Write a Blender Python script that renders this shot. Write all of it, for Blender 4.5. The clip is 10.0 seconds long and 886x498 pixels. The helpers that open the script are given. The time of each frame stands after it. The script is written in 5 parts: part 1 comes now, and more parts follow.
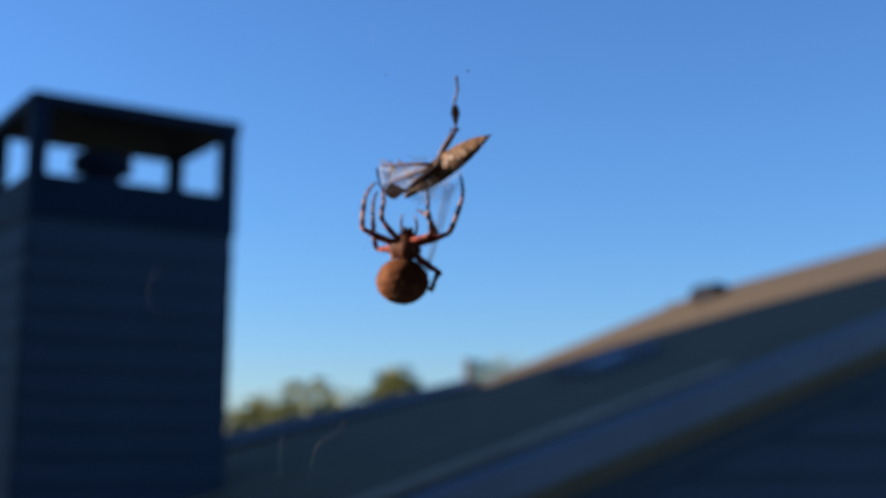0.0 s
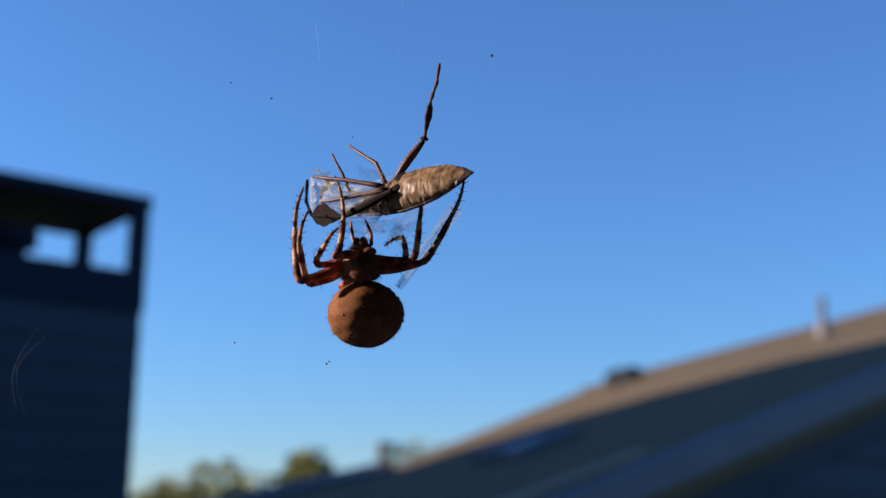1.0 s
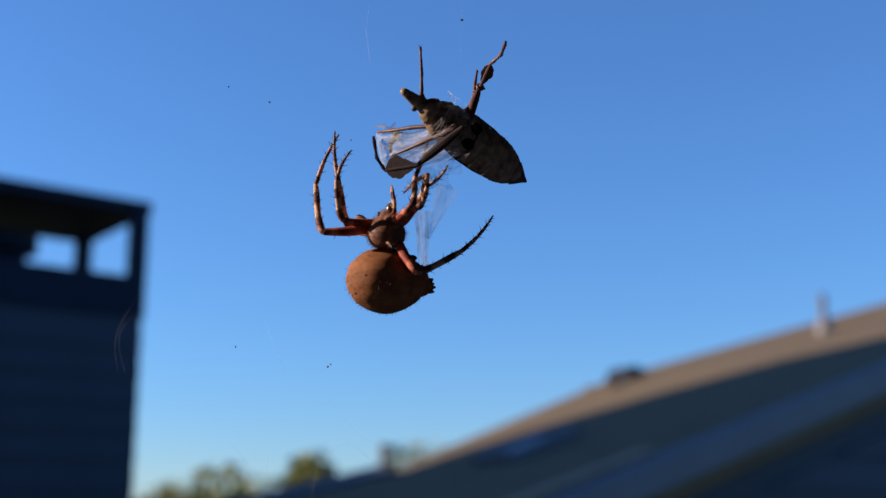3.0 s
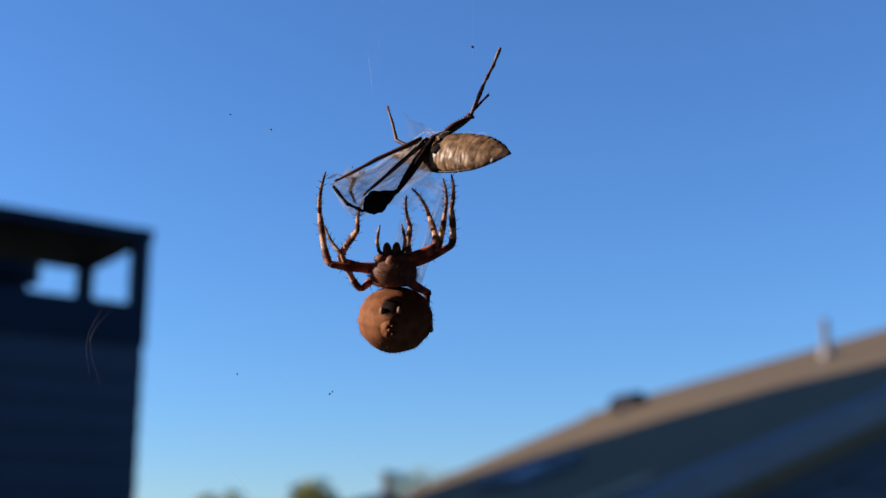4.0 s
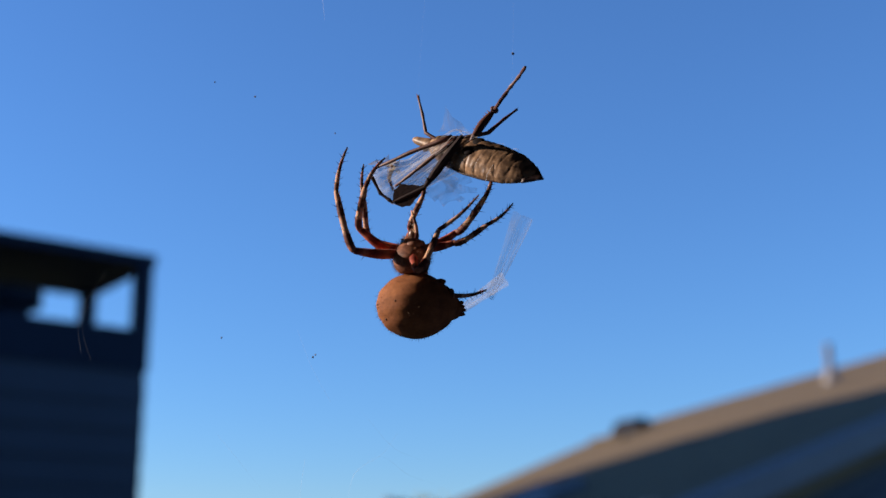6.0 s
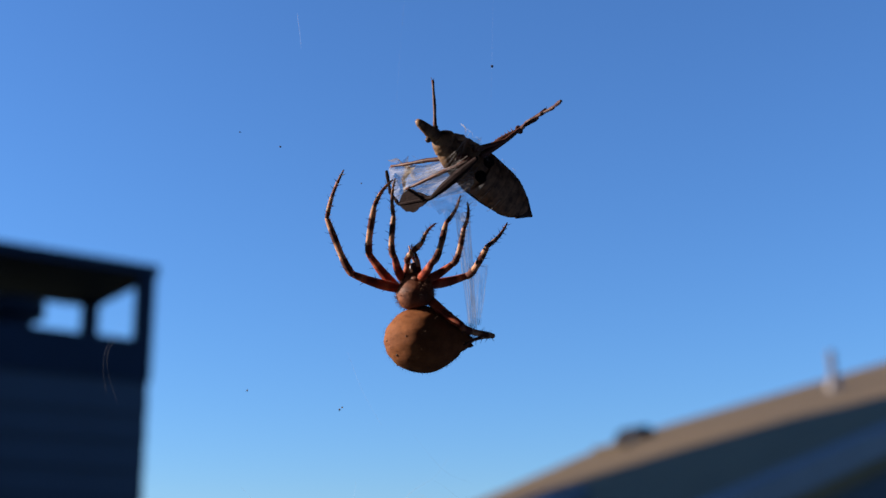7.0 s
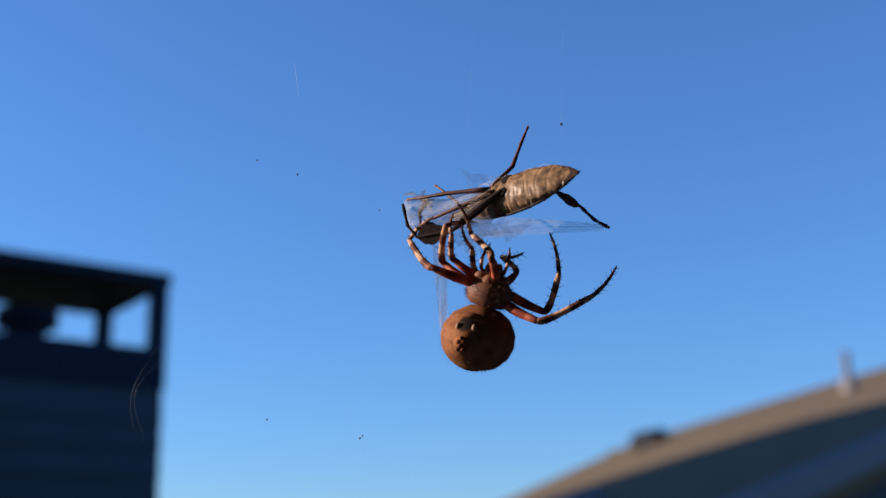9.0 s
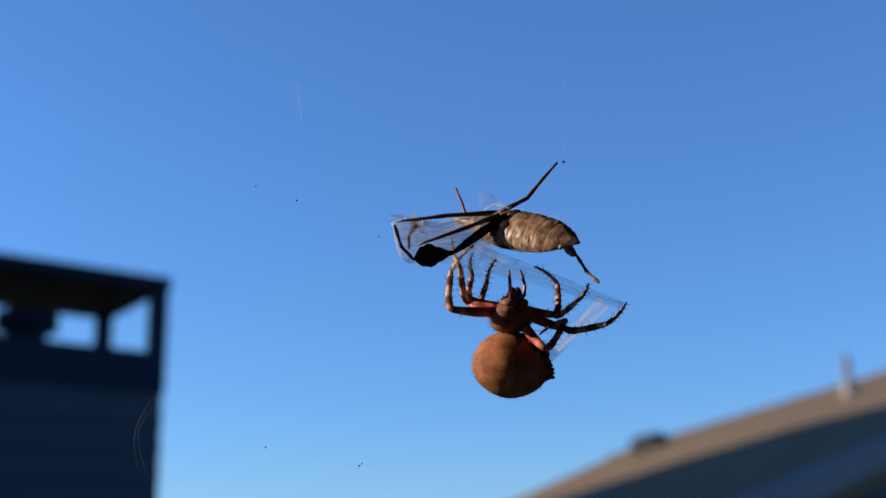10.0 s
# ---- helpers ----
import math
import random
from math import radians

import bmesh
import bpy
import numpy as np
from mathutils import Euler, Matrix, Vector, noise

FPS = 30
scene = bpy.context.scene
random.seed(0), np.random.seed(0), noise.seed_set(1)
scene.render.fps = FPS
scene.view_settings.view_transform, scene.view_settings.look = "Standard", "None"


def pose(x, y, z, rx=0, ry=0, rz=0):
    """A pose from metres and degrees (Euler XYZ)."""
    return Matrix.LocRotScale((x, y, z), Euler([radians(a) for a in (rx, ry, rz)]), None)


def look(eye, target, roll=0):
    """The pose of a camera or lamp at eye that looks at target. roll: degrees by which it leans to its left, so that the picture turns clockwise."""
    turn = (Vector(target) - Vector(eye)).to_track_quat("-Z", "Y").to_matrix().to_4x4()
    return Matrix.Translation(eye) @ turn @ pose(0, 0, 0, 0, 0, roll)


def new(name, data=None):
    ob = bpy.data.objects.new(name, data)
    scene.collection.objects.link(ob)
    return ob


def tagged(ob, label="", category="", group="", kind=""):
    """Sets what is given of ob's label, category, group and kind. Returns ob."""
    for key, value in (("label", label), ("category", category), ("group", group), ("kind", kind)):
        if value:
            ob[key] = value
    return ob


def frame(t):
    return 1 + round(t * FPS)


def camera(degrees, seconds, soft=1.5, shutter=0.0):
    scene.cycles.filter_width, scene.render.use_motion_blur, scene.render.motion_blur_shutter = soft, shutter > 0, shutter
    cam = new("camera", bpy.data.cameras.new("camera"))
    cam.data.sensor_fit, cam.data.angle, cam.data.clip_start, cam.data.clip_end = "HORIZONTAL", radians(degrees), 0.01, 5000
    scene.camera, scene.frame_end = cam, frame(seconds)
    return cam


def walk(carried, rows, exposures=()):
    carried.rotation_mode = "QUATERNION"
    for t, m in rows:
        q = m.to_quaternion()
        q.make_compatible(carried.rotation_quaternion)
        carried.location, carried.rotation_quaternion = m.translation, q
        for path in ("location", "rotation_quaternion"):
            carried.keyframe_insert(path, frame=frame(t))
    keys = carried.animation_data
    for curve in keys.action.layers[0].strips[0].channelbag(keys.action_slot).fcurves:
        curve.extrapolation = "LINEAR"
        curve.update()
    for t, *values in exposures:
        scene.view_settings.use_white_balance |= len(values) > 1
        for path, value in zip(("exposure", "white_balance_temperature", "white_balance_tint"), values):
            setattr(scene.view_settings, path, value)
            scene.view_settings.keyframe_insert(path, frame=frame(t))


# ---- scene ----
cam = camera(40.0, 10.0)
walk(cam, [
    (0, pose(0.0029, -0.0679, 3.5861, 99.50, -0.29, 3.55)),
    (0.5, pose(0.0005, -0.0282, 3.5936, 101.65, -0.47, 1.80)),
    (1, pose(0.0000, 0.0000, 3.6000, 103.30, -0.43, -0.50)),
    (1.5, pose(0.0000, 0.0000, 3.6000, 102.90, -0.19, -0.12)),
    (2, pose(0.0000, 0.0000, 3.6000, 103.00, 0.00, 0.00)),
    (2.5, pose(0.0000, 0.0000, 3.6000, 103.04, 0.11, -0.25)),
    (4, pose(0.0000, 0.0000, 3.6000, 104.62, 0.44, -0.22)),
    (4.5, pose(0.0000, 0.0000, 3.6000, 105.12, 0.54, 0.05)),
    (5, pose(0.0018, 0.0000, 3.5950, 105.56, 0.67, 0.06)),
    (5.5, pose(0.0035, 0.0000, 3.5900, 105.69, 0.56, -0.05)),
    (7, pose(-0.0006, 0.0000, 3.5973, 106.25, 0.73, 0.08)),
    (7.5, pose(-0.0019, 0.0000, 3.5997, 106.21, 0.91, 0.19)),
    (8, pose(-0.0018, 0.0000, 3.5999, 106.25, 1.03, 0.35)),
    (8.5, pose(-0.0016, 0.0000, 3.6002, 106.25, 0.99, 0.58)),
    (9, pose(-0.0015, 0.0000, 3.6004, 106.48, 1.20, 0.80)),
    (9.5, pose(-0.0014, 0.0000, 3.6021, 106.62, 1.20, 0.72)),
    (10, pose(-0.0014, 0.0000, 3.6037, 106.62, 1.15, 0.79)),
], exposures=[(0, 0.53, 6450, 18), (10, 0.53, 6450, 18)])
# the lens is focused on the spider, a hand's width away
cam.data.dof.use_dof = True
cam.data.dof.focus_distance = 0.168
cam.data.dof.aperture_fstop = 21.0

# ---- sky, sun, exposure ----
SUN = Vector((-0.93, 0.06, 0.34)).normalized()
world = bpy.data.worlds.new("sky")
scene.world = world
world.use_nodes = True
sky = world.node_tree.nodes.new("ShaderNodeTexSky")
sky.sky_type = "NISHITA"
sky.sun_disc = False
sky.sun_elevation = math.asin(SUN.z)
sky.sun_rotation = math.atan2(SUN.x, SUN.y)
sky.air_density, sky.dust_density, sky.ozone_density = 1.85, 0.0, 10.5
sky.altitude = 3000
back = world.node_tree.nodes["Background"]
back.inputs["Strength"].default_value = 0.127
world.node_tree.links.new(sky.outputs[0], back.inputs["Color"])
sun = new("sun", bpy.data.lights.new("sun", "SUN"))
sun.data.energy, sun.data.angle, sun.data.color = 5.0, radians(0.5), (1.0, 0.86, 0.68)
sun.matrix_world = look(SUN * 50, (0, 0, 0))


# ---- materials ----
def rgb(r, g, b):
    return (r, g, b, 1.0)


def material(name, base, dark=None, scale=8.0, rough=0.7, metal=0.0, bump=0.2, fine=None, coords="Object", spec=0.4, random_by=0.0, reach=0.06, edge=0.15):
    """Base and dark colours mixed by coarse noise, with finer grain and relief."""
    m = bpy.data.materials.new(name)
    m.use_nodes = True
    n, l = m.node_tree.nodes, m.node_tree.links
    b = n["Principled BSDF"]
    co = n.new("ShaderNodeTexCoord")
    coarse = n.new("ShaderNodeTexNoise")
    coarse.inputs["Scale"].default_value, coarse.inputs["Detail"].default_value = scale, 6
    grain = n.new("ShaderNodeTexNoise")
    grain.inputs["Scale"].default_value, grain.inputs["Detail"].default_value = fine or scale * 9, 5
    l.new(co.outputs[coords], coarse.inputs["Vector"])
    l.new(co.outputs[coords], grain.inputs["Vector"])
    ramp = n.new("ShaderNodeValToRGB")
    ramp.color_ramp.elements[0].position, ramp.color_ramp.elements[1].position = 0.5 - edge, 0.5 + edge
    ramp.color_ramp.elements[0].color = dark or rgb(*[c * 0.7 for c in base[:3]])
    ramp.color_ramp.elements[1].color = base
    add = n.new("ShaderNodeMath")
    add.operation = "MULTIPLY_ADD"
    add.inputs[1].default_value, add.inputs[2].default_value = 0.45, 0.275
    l.new(grain.outputs["Fac"], add.inputs[0])
    mix = n.new("ShaderNodeMix")
    mix.data_type = "FLOAT"
    mix.inputs[0].default_value = 0.45
    l.new(coarse.outputs["Fac"], mix.inputs[2])
    l.new(add.outputs[0], mix.inputs[3])
    last = mix.outputs[0]
    if random_by:
        info = n.new("ShaderNodeObjectInfo")
        wide = n.new("ShaderNodeMath")
        wide.operation = "MULTIPLY_ADD"
        wide.inputs[1].default_value = random_by
        l.new(info.outputs["Random"], wide.inputs[0])
        l.new(last, wide.inputs[2])
        less = n.new("ShaderNodeMath")
        less.operation = "SUBTRACT"
        less.inputs[1].default_value = random_by / 2
        l.new(wide.outputs[0], less.inputs[0])
        last = less.outputs[0]
    l.new(last, ramp.inputs["Fac"])
    l.new(ramp.outputs["Color"], b.inputs["Base Color"])
    rise = n.new("ShaderNodeBump")
    rise.inputs["Strength"].default_value = bump
    rise.inputs["Distance"].default_value = reach / scale
    l.new(grain.outputs["Fac"], rise.inputs["Height"])
    l.new(rise.outputs["Normal"], b.inputs["Normal"])
    b.inputs["Roughness"].default_value, b.inputs["Metallic"].default_value = rough, metal
    b.inputs["Specular IOR Level"].default_value = spec
    return m


def banded(name, stops, rough=0.62, through_light=0.3):
    """A leg's chitin: colour bands along the part's own z, from 0 at the near joint to 1 at the far one."""
    m = material(name, rgb(0.3, 0.1, 0.05), scale=900, rough=rough, bump=0.15, reach=0.008)
    n, l = m.node_tree.nodes, m.node_tree.links
    b = n["Principled BSDF"]
    co = n.new("ShaderNodeTexCoord")
    axis = n.new("ShaderNodeSeparateXYZ")
    l.new(co.outputs["Generated"], axis.inputs[0])
    wob = n.new("ShaderNodeTexNoise")
    wob.inputs["Scale"].default_value = 1500
    l.new(co.outputs["Object"], wob.inputs["Vector"])
    sh = n.new("ShaderNodeMath")
    sh.operation = "MULTIPLY_ADD"
    sh.inputs[1].default_value = 0.14
    l.new(wob.outputs["Fac"], sh.inputs[0])
    l.new(axis.outputs["Z"], sh.inputs[2])
    ramp = n.new("ShaderNodeValToRGB")
    e = ramp.color_ramp.elements
    while len(e) < len(stops):
        e.new(0.5)
    for el, (p, c) in zip(e, stops):
        el.position, el.color = p, rgb(*c)
    l.new(sh.outputs[0], ramp.inputs["Fac"])
    l.new(ramp.outputs["Color"], b.inputs["Base Color"])
    b.inputs["Subsurface Weight"].default_value = through_light
    b.inputs["Specular IOR Level"].default_value = 0.25
    b.inputs["Sheen Weight"].default_value, b.inputs["Sheen Roughness"].default_value = 0.04, 0.5
    b.inputs["Subsurface Scale"].default_value = 0.0005
    b.inputs["Subsurface Radius"].default_value = (1.0, 0.35, 0.15)
    return m


def silk_material(name, cover, streak, tint=(0.85, 0.88, 0.92), peak=3.5):
    """Thin silk: mostly clear, with fine fibres that catch the light."""
    m = bpy.data.materials.new(name)
    m.use_nodes = True
    n, l = m.node_tree.nodes, m.node_tree.links
    n.remove(n["Principled BSDF"])
    out = n["Material Output"]
    co = n.new("ShaderNodeTexCoord")
    stretch = n.new("ShaderNodeMapping")
    stretch.inputs["Scale"].default_value = (streak, streak, 150)
    l.new(co.outputs["Object"], stretch.inputs["Vector"])
    fib = n.new("ShaderNodeTexNoise")
    fib.inputs["Scale"].default_value, fib.inputs["Detail"].default_value = 1.0, 8
    l.new(stretch.outputs[0], fib.inputs["Vector"])
    ramp = n.new("ShaderNodeValToRGB")
    ramp.color_ramp.elements[0].position, ramp.color_ramp.elements[0].color = 0.42, rgb(cover, cover, cover)
    ramp.color_ramp.elements[1].position = 0.72
    top = min(1.0, cover * peak)
    ramp.color_ramp.elements[1].color = rgb(top, top, top)
    l.new(fib.outputs["Fac"], ramp.inputs["Fac"])
    clear, dif, tra, gls = (n.new("ShaderNodeBsdf" + k) for k in ("Transparent", "Diffuse", "Translucent", "Glossy"))
    for s in (dif, tra, gls):
        s.inputs["Color"].default_value = rgb(*tint)
    gls.inputs["Roughness"].default_value = 0.38
    a, b, c = (n.new("ShaderNodeMixShader") for _ in range(3))
    a.inputs[0].default_value, b.inputs[0].default_value = 0.5, 0.035
    l.new(dif.outputs[0], a.inputs[1])
    l.new(tra.outputs[0], a.inputs[2])
    l.new(a.outputs[0], b.inputs[1])
    l.new(gls.outputs[0], b.inputs[2])
    l.new(ramp.outputs["Color"], c.inputs[0])
    l.new(clear.outputs[0], c.inputs[1])
    l.new(b.outputs[0], c.inputs[2])
    l.new(c.outputs[0], out.inputs["Surface"])
    return m


SIDING = material("blue_grey_siding", rgb(0.034, 0.051, 0.078), rgb(0.029, 0.044, 0.068), scale=3, fine=40, rough=0.75, bump=0.1, random_by=0.2)
SHROUD = material("dark_metal", rgb(0.008, 0.021, 0.046), rgb(0.006, 0.016, 0.036), scale=5, rough=0.7, spec=0.2)
SHINGLE = material("tan_shingles", rgb(0.158, 0.118, 0.072), rgb(0.095, 0.072, 0.046), scale=4, fine=60, rough=0.95, bump=0.5, random_by=0.35, spec=0.12)
TRIM = material("grey_blue_trim", rgb(0.125, 0.14, 0.165), rgb(0.098, 0.11, 0.13), scale=3, fine=30, rough=0.6)
# tan that paints a streak of sunlight on the shaded roof
STREAK_TAN = material("sun_streak_tan", rgb(0.42, 0.30, 0.2), rgb(0.3, 0.2, 0.13), scale=5, fine=60, rough=0.85)
PIPE = material("pale_pipe", rgb(0.17, 0.135, 0.11), rgb(0.13, 0.105, 0.09), scale=6, rough=0.6)
GROUND = material("grass", rgb(0.07, 0.09, 0.035), rgb(0.05, 0.06, 0.03), scale=0.3, rough=0.95)
LEAF = material("foliage", rgb(0.24, 0.22, 0.04), rgb(0.13, 0.13, 0.025), scale=0.8, rough=0.7)
BARK = material("bark", rgb(0.16, 0.11, 0.07), scale=5, rough=0.9, bump=0.6)
STUCCO = material("house_wall_paint", rgb(0.42, 0.40, 0.38), rgb(0.36, 0.34, 0.32), scale=2, fine=40, rough=0.85)
# navy of the unseen added walls, chosen for the fill they bounce
BLOCKER_PAINT = material("light_blocker_paint", rgb(0.016, 0.028, 0.062), rgb(0.013, 0.024, 0.054), scale=2, fine=40, rough=0.85)
GLASS = material("skylight_glass", rgb(0.05, 0.06, 0.08), scale=3, rough=0.3, bump=0.0, spec=0.9)


# ---- mesh helpers ----
def part(name, bm, mat, parent=None, label="", smooth=False):
    """One bmesh as one mesh object under a thing or part."""
    me = bpy.data.meshes.new(name)
    bmesh.ops.recalc_face_normals(bm, faces=bm.faces)
    if smooth:
        for f in bm.faces:
            f.smooth = True
    bm.to_mesh(me)
    bm.free()
    me.materials.append(mat)
    ob = new(name, me)
    ob.parent = parent
    return tagged(ob, label)


def prism(bm, corners, depth):
    """A slab from a loop of corners, pushed along depth."""
    a = [bm.verts.new(c) for c in corners]
    b = [bm.verts.new(Vector(c) + Vector(depth)) for c in corners]
    bm.faces.new(a[::-1])
    bm.faces.new(b)
    for i in range(len(a)):
        j = (i + 1) % len(a)
        bm.faces.new((a[i], a[j], b[j], b[i]))
    return bm


def box(bm, low, high, turn=None):
    """A box between two corners, turned by a matrix."""
    (x0, y0, z0), (x1, y1, z1) = low, high
    turn = turn or Matrix()
    c = [turn @ Vector(p) for p in ((x0, y0, z0), (x1, y0, z0), (x1, y1, z0), (x0, y1, z0))]
    return prism(bm, c, turn.to_3x3() @ Vector((0, 0, z1 - z0)))


def tube(bm, points, radii, sides=8, flat=1.0):
    """A round limb along points, with a radius at each; flat squashes it across."""
    points = [Vector(p) for p in points]
    rings = []
    side = None
    for i, p in enumerate(points):
        d = (points[min(i + 1, len(points) - 1)] - points[max(i - 1, 0)]).normalized()
        if side is None:
            side = d.cross(Vector((0, 1, 0)) if abs(d.y) < 0.9 else Vector((1, 0, 0))).normalized()
        side = (side - d * side.dot(d)).normalized()
        other = d.cross(side)
        rings.append([bm.verts.new(p + (side * math.cos(a) + other * math.sin(a) * flat) * radii[i])
                      for a in (2 * math.pi * k / sides for k in range(sides))])
    for r, s in zip(rings, rings[1:]):
        for k in range(sides):
            bm.faces.new((r[k], r[(k + 1) % sides], s[(k + 1) % sides], s[k]))
    bm.faces.new(rings[0][::-1])
    bm.faces.new(rings[-1])
    return bm


def spine(bm, foot, tip, r):
    """A three-sided bristle."""
    foot, tip = Vector(foot), Vector(tip)
    d = (tip - foot).normalized()
    s = d.orthogonal().normalized()
    o = d.cross(s)
    v = [bm.verts.new(foot + (s * math.cos(a) + o * math.sin(a)) * r) for a in (0, 2.1, 4.2)]
    e = bm.verts.new(tip)
    for i in range(3):
        bm.faces.new((v[i], v[(i + 1) % 3], e))


def ball(bm, centre, radii, u=20, v=14, shape=None):
    """A rounded body; shape(p) moves each point of the unit ball before it is scaled."""
    ids = []
    for j in range(1, v):
        th = math.pi * j / v
        ring = []
        for i in range(u):
            ph = 2 * math.pi * i / u
            p = Vector((math.sin(th) * math.cos(ph), math.sin(th) * math.sin(ph), math.cos(th)))
            p = shape(p) if shape else p
            ring.append(bm.verts.new(Vector(centre) + Vector([p[k] * radii[k] for k in range(3)])))
        ids.append(ring)
    ends = []
    for z in (1, -1):
        p = Vector((0, 0, z))
        p = shape(p) if shape else p
        ends.append(bm.verts.new(Vector(centre) + Vector([p[k] * radii[k] for k in range(3)])))
    for r, s in zip(ids, ids[1:]):
        for i in range(u):
            bm.faces.new((r[i], r[(i + 1) % u], s[(i + 1) % u], s[i]))
    for i in range(u):
        bm.faces.new((ends[0], ids[0][(i + 1) % u], ids[0][i]))
        bm.faces.new((ends[1], ids[-1][i], ids[-1][(i + 1) % u]))
    return bm


def thing(name, label, category, group=""):
    return tagged(new(name), label, category, group)


# ---- ground and the place around ----
EYE = 3.6
bm = bmesh.new()
box(bm, (-2000, -2000, -0.5), (2000, 2000, 0))
tagged(part("ground", bm, GROUND), "dry green lawn around the houses", "ground", kind="structure")
# two walls and a ceiling out of view, added to shape the spider's fill light
for name, low, high in (("wall_south", (-5, -1.45, 0), (0.75, -1.2, 6.5)), ("wall_east", (0.6, -1.2, 0), (0.75, 1.35, 6.5))):
    bm = bmesh.new()
    box(bm, low, high)
    tagged(part(name, bm, BLOCKER_PAINT), "unseen dark navy wall added to limit the fill light on the spider", "wall", kind="structure")
bm = bmesh.new()
box(bm, (-2.2, -1.2, EYE + 1.0), (0.6, 1.45, EYE + 1.1))
tagged(part("ceiling", bm, BLOCKER_PAINT), "unseen dark navy ceiling added to block sky light from the spider", "ceiling", kind="structure")

# the neighbour's house lies along these two directions, seen from above
TURN = radians(37.2)
A = Vector((math.cos(TURN), math.sin(TURN), 0))
B = Vector((-math.sin(TURN), math.cos(TURN), 0))


def at(u, t, z):
    """A place by its distances along the house, across it, and from the eye's height."""
    return A * u + B * t + Vector((0, 0, EYE + z))


NEAR, FAR, EAVE, TOP = 3.15, 5.47, 0.2, 12.5
FOLDS = (EAVE, 3.79, 5.6, TOP)


def far_z(u):
    """The far edge's height over the eye: a low porch slope, a steeper one, then a gentler one."""
    return 0.2217 * u - 0.506 if u < 3.79 else 0.334 + 0.366 * (u - 3.79) if u < 5.6 else 0.997 + 0.269 * (u - 5.6)


def near_z(u):
    """The near rake's height over the eye: one straight slope."""
    return 0.193 + 0.309 * (u - 3.222)


def roof_z(u, t):
    """The roof's height over the eye, between its two edges."""
    f = (t - NEAR) / (FAR - NEAR)
    return near_z(u) * (1 - f) + far_z(u) * f


def under_rake(z):
    """How far along the house the near rake reaches a height."""
    return 3.222 + (z - 0.193) / 0.309


# ---- the house with the long roof ----
roof_house = thing("house", "shingled house with blue-grey lap siding under a long rising roof", "house")
for name, t0 in (("gable_wall", NEAR + 0.12), ("far_wall", FAR - 0.3)):
    bm = bmesh.new()
    prism(bm, [at(EAVE + 0.3, t0, -EYE), at(TOP, t0, -EYE)] + [at(u, t0, roof_z(u, t0) - 0.2) for u in (TOP, 5.6, 3.79, EAVE + 0.3)], B * 0.14)
    part(name, bm, SIDING, roof_house)
bm = bmesh.new()
steps = [NEAR + (FAR - NEAR) * k / 6 for k in range(7)]
top = [[bm.verts.new(at(u, t, roof_z(u, t))) for u in FOLDS] for t in steps]
low = [[bm.verts.new(at(u, t, roof_z(u, t) - 0.16)) for u in FOLDS] for t in steps]
for i in range(6):
    for j in range(3):
        bm.faces.new((top[i][j], top[i][j + 1], top[i + 1][j + 1], top[i + 1][j]))
        bm.faces.new((low[i][j], low[i + 1][j], low[i + 1][j + 1], low[i][j + 1]))
    for j in (0, 3):
        bm.faces.new((top[i][j], top[i + 1][j], low[i + 1][j], low[i][j]))
for j in range(3):
    for i in (0, 6):
        bm.faces.new((top[i][j], low[i][j], low[i][j + 1], top[i][j + 1]))
roof = part("roof", bm, SHINGLE, roof_house, "tan asphalt shingle roof, half in shade")


def strip(name, t0, us, high, low, deep, mat, label):
    """A board, flashing or streak that follows the roof along one line."""
    bm = bmesh.new()
    prism(bm, [at(u, t0, roof_z(u, t0) + high) for u in us] + [at(u, t0, roof_z(u, t0) + low) for u in us[::-1]], B * deep)
    return part(name, bm, mat, roof_house, label)


strip("rake_board", NEAR - 0.045, (EAVE - 0.03, TOP), 0.03, -0.08, 0.04, TRIM, "grey-blue painted trim board")
strip("rake_cap", NEAR - 0.002, (EAVE, TOP), 0.034, 0.005, 0.05, TRIM, "grey-blue metal edge flashing")
strip("far_rake_flashing", FAR + 0.003, (EAVE - 0.03, 3.79), 0.05, -0.13, 0.04, TRIM, "grey-blue painted trim board")
strip("edge_cap", FAR - 0.14, (EAVE, 3.79), 0.03, 0.005, 0.14, TRIM, "grey-blue metal edge flashing")
# the sunlit streak above the rake, put in as a thin tan strip
strip("sunlit_streak", NEAR + 0.2, (1.4, 3.62), 0.03, 0.004, 0.07, STREAK_TAN, "tan strip in place of a sunlit streak on the roof")
bm = bmesh.new()
prism(bm, [at(EAVE - 0.1, NEAR, near_z(EAVE) - 0.14), at(EAVE, NEAR, near_z(EAVE) - 0.14), at(EAVE, NEAR, near_z(EAVE) - 0.02), at(EAVE - 0.1, NEAR, near_z(EAVE) - 0.02)], B * (FAR - NEAR) + Vector((0, 0, far_z(EAVE) - near_z(EAVE))))
part("gutter", bm, TRIM, roof_house)


def on_roof(u, t):
    """A frame standing plumb on the roof, along the house."""
    return Matrix.Translation(at(u, t, roof_z(u, t))) @ Matrix.Rotation(TURN, 4, "Z")


# a pipe through the roof, two box vents and a skylight
pipe = thing("vent_pipe", "pale plumbing vent pipe with a white flashing collar", "vent pipe")
m = on_roof(6.73, 4.68)
bm = bmesh.new()
tube(bm, [m @ Vector(p) for p in ((0, 0, -0.05), (0, 0, 0.25))], [0.023, 0.023], 14)
part("pipe", bm, PIPE, pipe, smooth=False)
bm = bmesh.new()
tube(bm, [m @ Vector(p) for p in ((0, 0, -0.03), (0, 0, 0.03), (0, 0, 0.09))], [0.06, 0.052, 0.032], 14)
